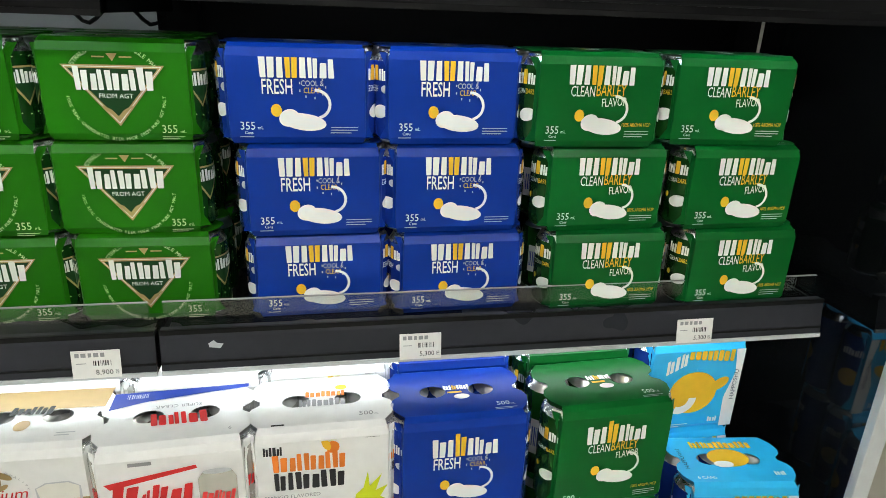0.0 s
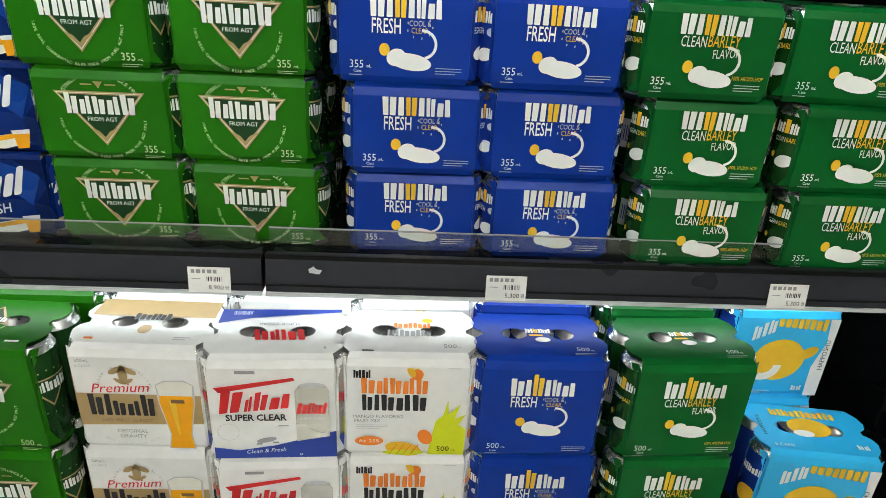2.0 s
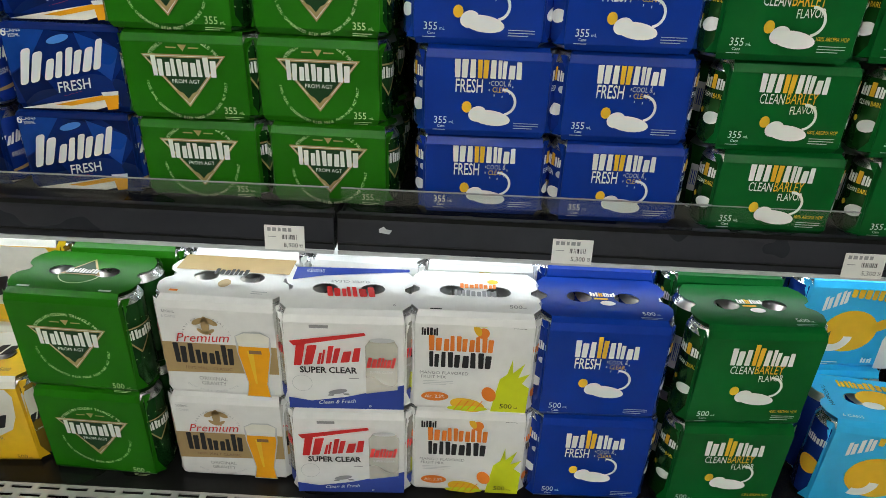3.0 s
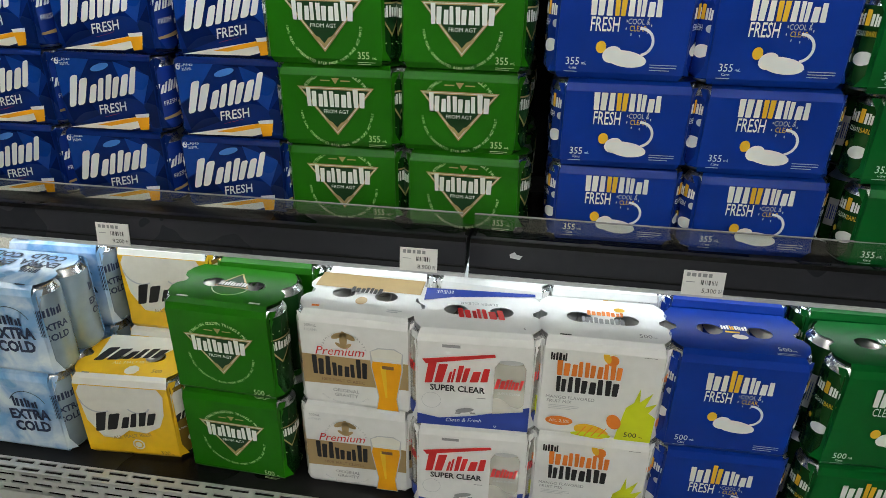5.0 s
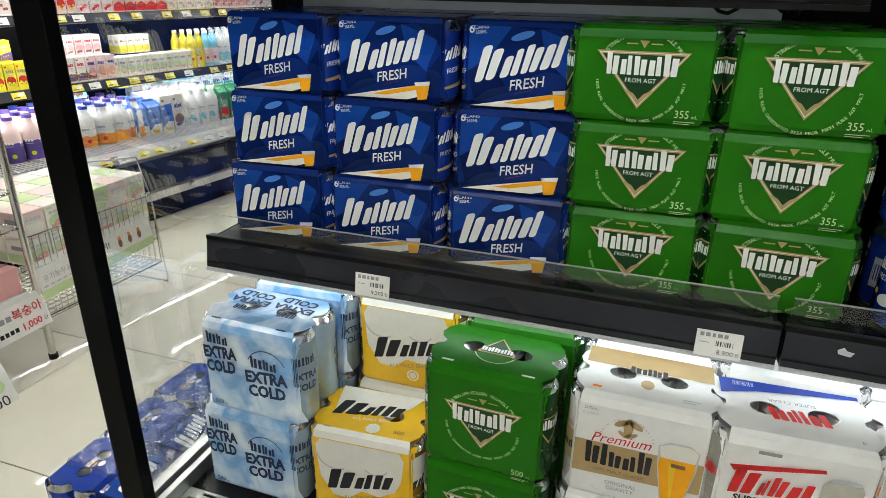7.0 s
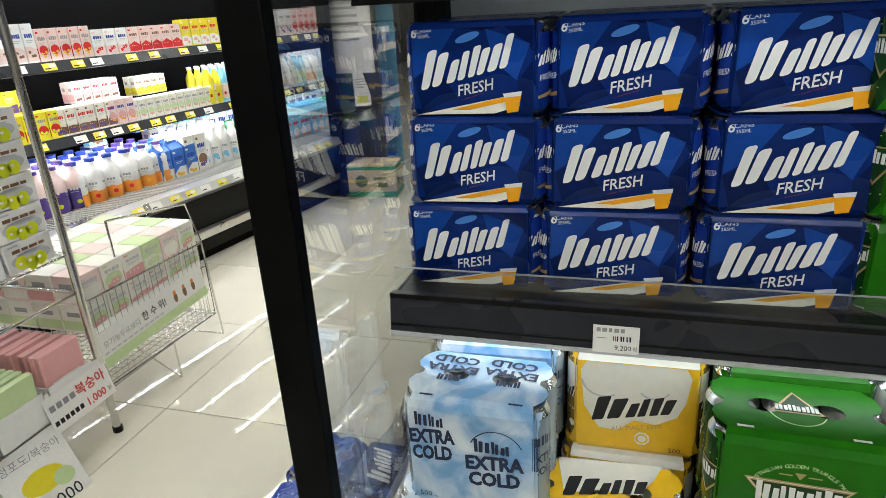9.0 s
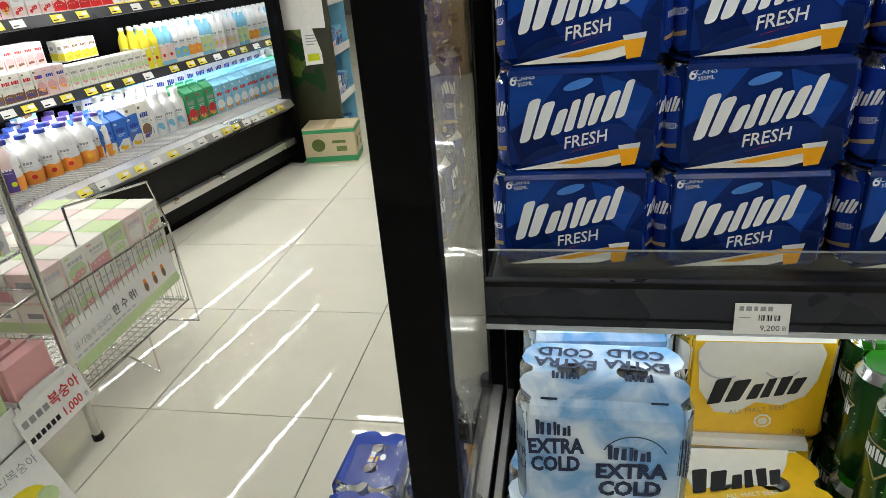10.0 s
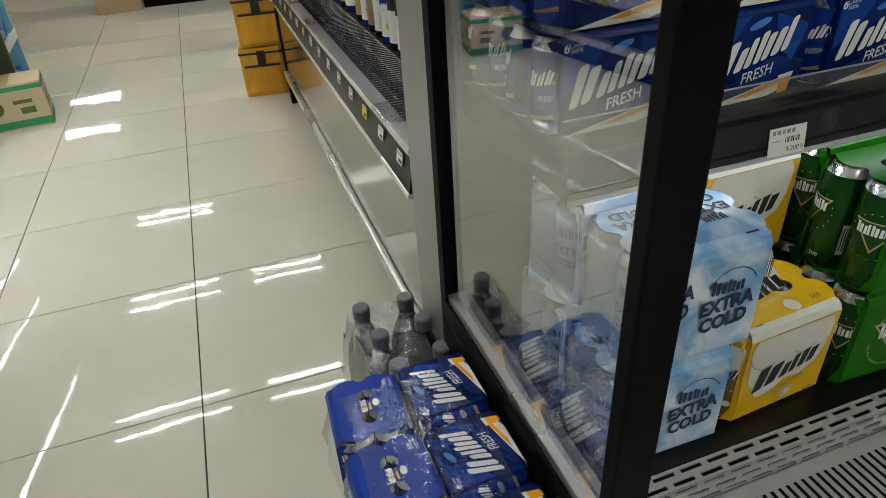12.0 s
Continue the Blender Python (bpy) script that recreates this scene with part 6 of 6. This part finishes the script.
# white boxes above and pink packs below, nearer part of the rack
for iy in range(3):
    for layer in range(5):
        carton(pose(RX - 0.13, 1.48 - iy * 0.16, 0.625 + layer * 0.086, 0, 0, 90), 0.15, 0.24, 0.084, "white", "light_ink", False, "white printed box stacked on the wire rack", "boxes on the rack")
for iy, (body, art) in enumerate((("pink", "cream_card"), ("pale_green", "cream_card"), ("pale_green", "cream_card"))):
    tray = thing("display_tray", "open card display tray of drink pouches on the wire rack", "display tray", "display trays on the rack", at=pose(RX - 0.12, 1.47 - iy * 0.175, 0.186))
    part("tray_wall", Geo().box(-0.13, 0.13, -0.08, -0.077, 0, 0.10, "white").box(-0.13, 0.13, 0.077, 0.08, 0, 0.10, "white").box(0.127, 0.13, -0.08, 0.08, 0, 0.10, "white").box(-0.13, -0.127, -0.08, 0.08, 0, 0.10, "white").box(-0.13, 0.13, -0.08, 0.08, 0, 0.004, "white"), tray)
    for j in range(10):
        pk = thing("drink_pouch", ("pink" if iy == 0 else "pale green") + " fruit drink pouch standing in a display tray", "pouch", "pouches in trays", at=pose(RX - 0.12 - 0.112 + j * 0.0245, 1.47 - iy * 0.175, 0.191, 0, rng.uniform(-4, 4), 0))
        part("pouch_body", Geo().box(-0.011, 0.011, -0.070, 0.070, 0, 0.185 if iy == 0 else 0.165, body, cut=0.004), pk)
        part("pouch_print", Print().bar(art, 0, 0.06, 0.10, 0.07).shape("orange", ellipse(0, 0.055, 0.03, 0.022, 12), lift=1).lay(Geo(), pose(0.011, 0, 0, 90, 0, 90)), pk)


def sign(name, label, m, w, h, draw):
    ob = thing(name, label, "sign", at=m)
    part("card", Geo().box(-w / 2, w / 2, -h / 2, h / 2, -0.002, 0, "tag_white"), ob)
    part("print", draw(Print()).lay(Geo(), pose(0, 0, 0)), ob)
    return ob


def price_art(p):
    p.words("red_ink", "1,000", 0.045, -0.036, 0.034, bold=0.0006).words("black_ink", "원", 0.098, -0.038, 0.018)
    for i in range(6):
        p.bar("black_ink", -0.100 + i * 0.018, -0.034, 0.013, 0.015)
    p.words("red_ink", "복숭아", 0.045, 0.012, 0.040, bold=0.0006)
    for i in range(4):
        p.bar("grey_ink", -0.095 + i * 0.024, 0.012, 0.018, 0.018)
    return p


def hand_art(p):
    p.words("grey_ink", "청포도/복숭아", 0.0, 0.075, 0.030).shape("lemon", ellipse(0.0, 0.0, 0.06, 0.035, 16)).shape("pale_green", ellipse(0.05, -0.02, 0.03, 0.025, 12), lift=1).words("black_ink", "1,000", 0.02, -0.072, 0.05)
    return p


sign("price_sign", "white price card with red figures on the wire rack", pose(RX + 0.020, 1.475, 0.215, 78, 0, 90), 0.23, 0.125, price_art)
sign("price_sign", "white hand-lettered fruit drink card leaning on the rack", pose(RX + 0.05, 1.27, 0.075, 62, 0, 80), 0.20, 0.24, hand_art)


# ---- boxes and displays at the end of the aisle ----
def card_box(name, label, m, w, d, h, body, band, art):
    ob = thing(name, label, "cardboard box", at=m)
    part("box_body", Geo().box(-w / 2, w / 2, -d / 2, d / 2, 0, h, body), ob, bevel=0.004)
    p = Print()
    if band:
        p.bar(band, 0, h * 0.12, w, h * 0.16).bar(band, 0, h * 0.90, w, h * 0.10)
    p.shape(art, ellipse(-w * 0.22, h * 0.52, w * 0.13, h * 0.18, 14)).bar(art, w * 0.18, h * 0.60, w * 0.26, h * 0.08).bar(art, w * 0.22, h * 0.40, w * 0.20, h * 0.14)
    part("box_print", p.lay(Geo(), pose(0, -d / 2, 0, 90, 0, 0)), ob)
    part("side_print", p.lay(Geo(), pose(w / 2, 0, 0, 90, 0, 90) @ Matrix.Diagonal((d / w, 1, 1, 1))), ob)
    part("tape", Geo().box(-0.025, 0.025, -d / 2, d / 2, h, h + 0.0008, "kraft"), ob)
    return ob


card_box("cardboard_box", "pale drink carton box with green bands on the floor", pose(-2.37, 4.30, 0, 0, 0, 8), 0.34, 0.24, 0.235, "kraft_pale", "box_green", "leaf")
card_box("cardboard_box", "plain brown cardboard box on the floor across the store", pose(-2.03, 7.25, 0, 0, 0, 3), 0.38, 0.32, 0.42, "kraft", None, "brown_print")
card_box("cardboard_box", "plain brown cardboard box stacked across the store", pose(-2.03, 7.25, 0.422, 0, 0, -4), 0.38, 0.32, 0.30, "kraft", None, "brown_print")

column = thing("promotion_stand", "dark printed promotion board with olive leaves and a white notice", "display stand", at=pose(-2.515, 4.425, 0, 0, 0, 4))
part("board", Geo().box(-0.185, 0.185, -0.02, 0.02, 0, 1.7, "board_olive"), column, bevel=0.004)
cp = Print()
for i in range(9):
    cp.shape("leaf" if i % 2 else "dark_green_ink", ellipse(-0.085 + 0.040 * (i % 5), 0.50 + 0.10 * (i % 4), 0.085, 0.034, 14, 0.7 + 0.25 * i), lift=1 + i % 3)
cp.bar("tag_white", -0.01, 1.17, 0.34, 0.70, lift=5)
for i in range(7):
    cp.bar("grey_ink", -0.03, 1.34 - 0.05 * i, 0.20, 0.016, lift=6)
part("board_print", cp.lay(Geo(), pose(0, -0.02, 0, 90, 0, 0)), column)
notice = thing("paper_notice", "white paper notice with a lime patch taped on the promotion board", "notice", at=pose(-2.455, 4.395, 0.72, 84, 0, 26))
part("sheet", Geo().box(-0.055, 0.055, -0.12, 0.12, 0, 0.002, "tag_white"), notice)
part("print", Print().bar("lime_ink", 0.0, -0.075, 0.075, 0.045).fine("grey_ink", 0, 0.06, 0.07, 4, 0.018, 0.006).lay(Geo(), pose(0, 0, 0.002)), notice)
display = thing("display_shelf", "narrow white card display shelf holding blue and white boxes", "display shelf", at=pose(-2.50, 4.455, 0, 0, 0, 4))
part("back_board", Geo().box(-0.16, -0.148, 0, 0.42, 0, 1.62, "white"), display)
for y in (0.0, 0.41):
    part("side_board", Geo().box(-0.148, 0.16, y, y + 0.012, 0, 1.62, "sky"), display, "pale blue side board")
for z in (0.03, 0.34, 0.65, 0.96, 1.27):
    part("tier", Geo().box(-0.148, 0.16, 0.012, 0.41, z, z + 0.012, "white"), display)
    part("tier_lip", Geo().box(0.16, 0.166, 0.0, 0.422, z - 0.015, z + 0.035, "white"), display)
drng = random.Random(12)
for z in (0.042, 0.352, 0.662, 0.972):
    for j in range(4):
        for k in range(2):
            body, art = drng.choice((("blue_carton", "white"), ("blue_carton", "cream_card"), ("white", "sky"), ("sky", "blue_carton")))
            carton(pose(-2.50, 4.455, 0, 0, 0, 4) @ pose(0.095 - 0.10 * k, 0.062 + 0.093 * j, z, 0, 0, 90 + drng.uniform(-4, 4)), 0.082, 0.075, 0.13 if k == 0 else 0.17, body, art, False, "small blue and white box on the display shelf", "boxes on the display shelf")

gondola = thing("store_shelf", "black store shelving unit with snack packets across the store", "shelf unit", at=pose(-0.9, 7.45, 0))
part("base", Geo().box(-0.92, 0.9, -0.25, 0.25, 0, 0.12, "black_metal"), gondola)
part("back", Geo().box(-0.92, 0.9, 0.20, 0.24, 0.12, 1.8, "black_metal"), gondola)
for z in (0.12, 0.50, 0.88, 1.26):
    part("shelf_board", Geo().box(-0.92, 0.9, -0.25, 0.2, z, z + 0.03, "black_metal"), gondola)
    part("price_strip", Geo().box(-0.92, 0.9, -0.256, -0.25, z - 0.005, z + 0.03, "tag_white"), gondola)
rng = random.Random(4)
for z in (0.15, 0.53, 0.91):
    for i in range(9):
        carton(pose(-1.72 + i * 0.19, 7.33, z, 0, 0, rng.uniform(-3, 3)), 0.17, 0.10, rng.choice((0.2, 0.24)), rng.choice(("red_ink", "brown_print", "lemon", "pink", "box_green")), "white", False, "printed snack box on a far shelf", "boxes on the far shelf")
far_wall = thing("store_shelf", "tall store shelving stocked with red and brown packets", "shelf unit", at=pose(-3.2, 12.9, 0))
part("base", Geo().box(-1.2, 1.2, -0.25, 0.25, 0, 0.12, "black_metal"), far_wall)
part("back", Geo().box(-1.2, 1.2, 0.2, 0.24, 0.12, 2.0, "steel_grey"), far_wall)
for z in (0.12, 0.55, 0.98, 1.41):
    part("shelf_board", Geo().box(-1.2, 1.2, -0.25, 0.2, z, z + 0.03, "steel"), far_wall)
    for i in range(8):
        carton(pose(-4.25 + i * 0.29, 12.78, z + 0.031), 0.26, 0.12, rng.choice((0.24, 0.30)), rng.choice(("red_ink", "brown_print", "pale_pink", "lemon", "kraft")), "white", False, "printed packet on a tall store shelf", "packets on the tall shelf")


# ---- floor tiles ----
tile_box = lambda: Geo().box(-0.2980, 0.2980, -0.2980, 0.2980, -0.012, 0.0, "tile")
tile_me = tile_box().mesh("tile", bevel=0.0008)
far_tiles = Geo()
for i in range(-5, 12):
    for j in range(-6, 25):
        x, y = -1.53 + 0.3 + 0.6 * (i - 3), 1.725 + 0.3 + 0.6 * (j - 2)
        if not (-6.2 < x - 0.3 and x + 0.3 < 4.0 and -3.5 < y - 0.3 and y + 0.3 < 15.2):
            continue
        if -4.4 < x < 1.4 and -1.2 < y < 9.4:
            part("tile", tile_me, floor, at=pose(x, y, 0))
        else:
            far_tiles.box(x - 0.298, x + 0.298, y - 0.298, y + 0.298, -0.012, 0.0, "tile")
tagged(part("outer_tiles", far_tiles, floor), kind="stuff")
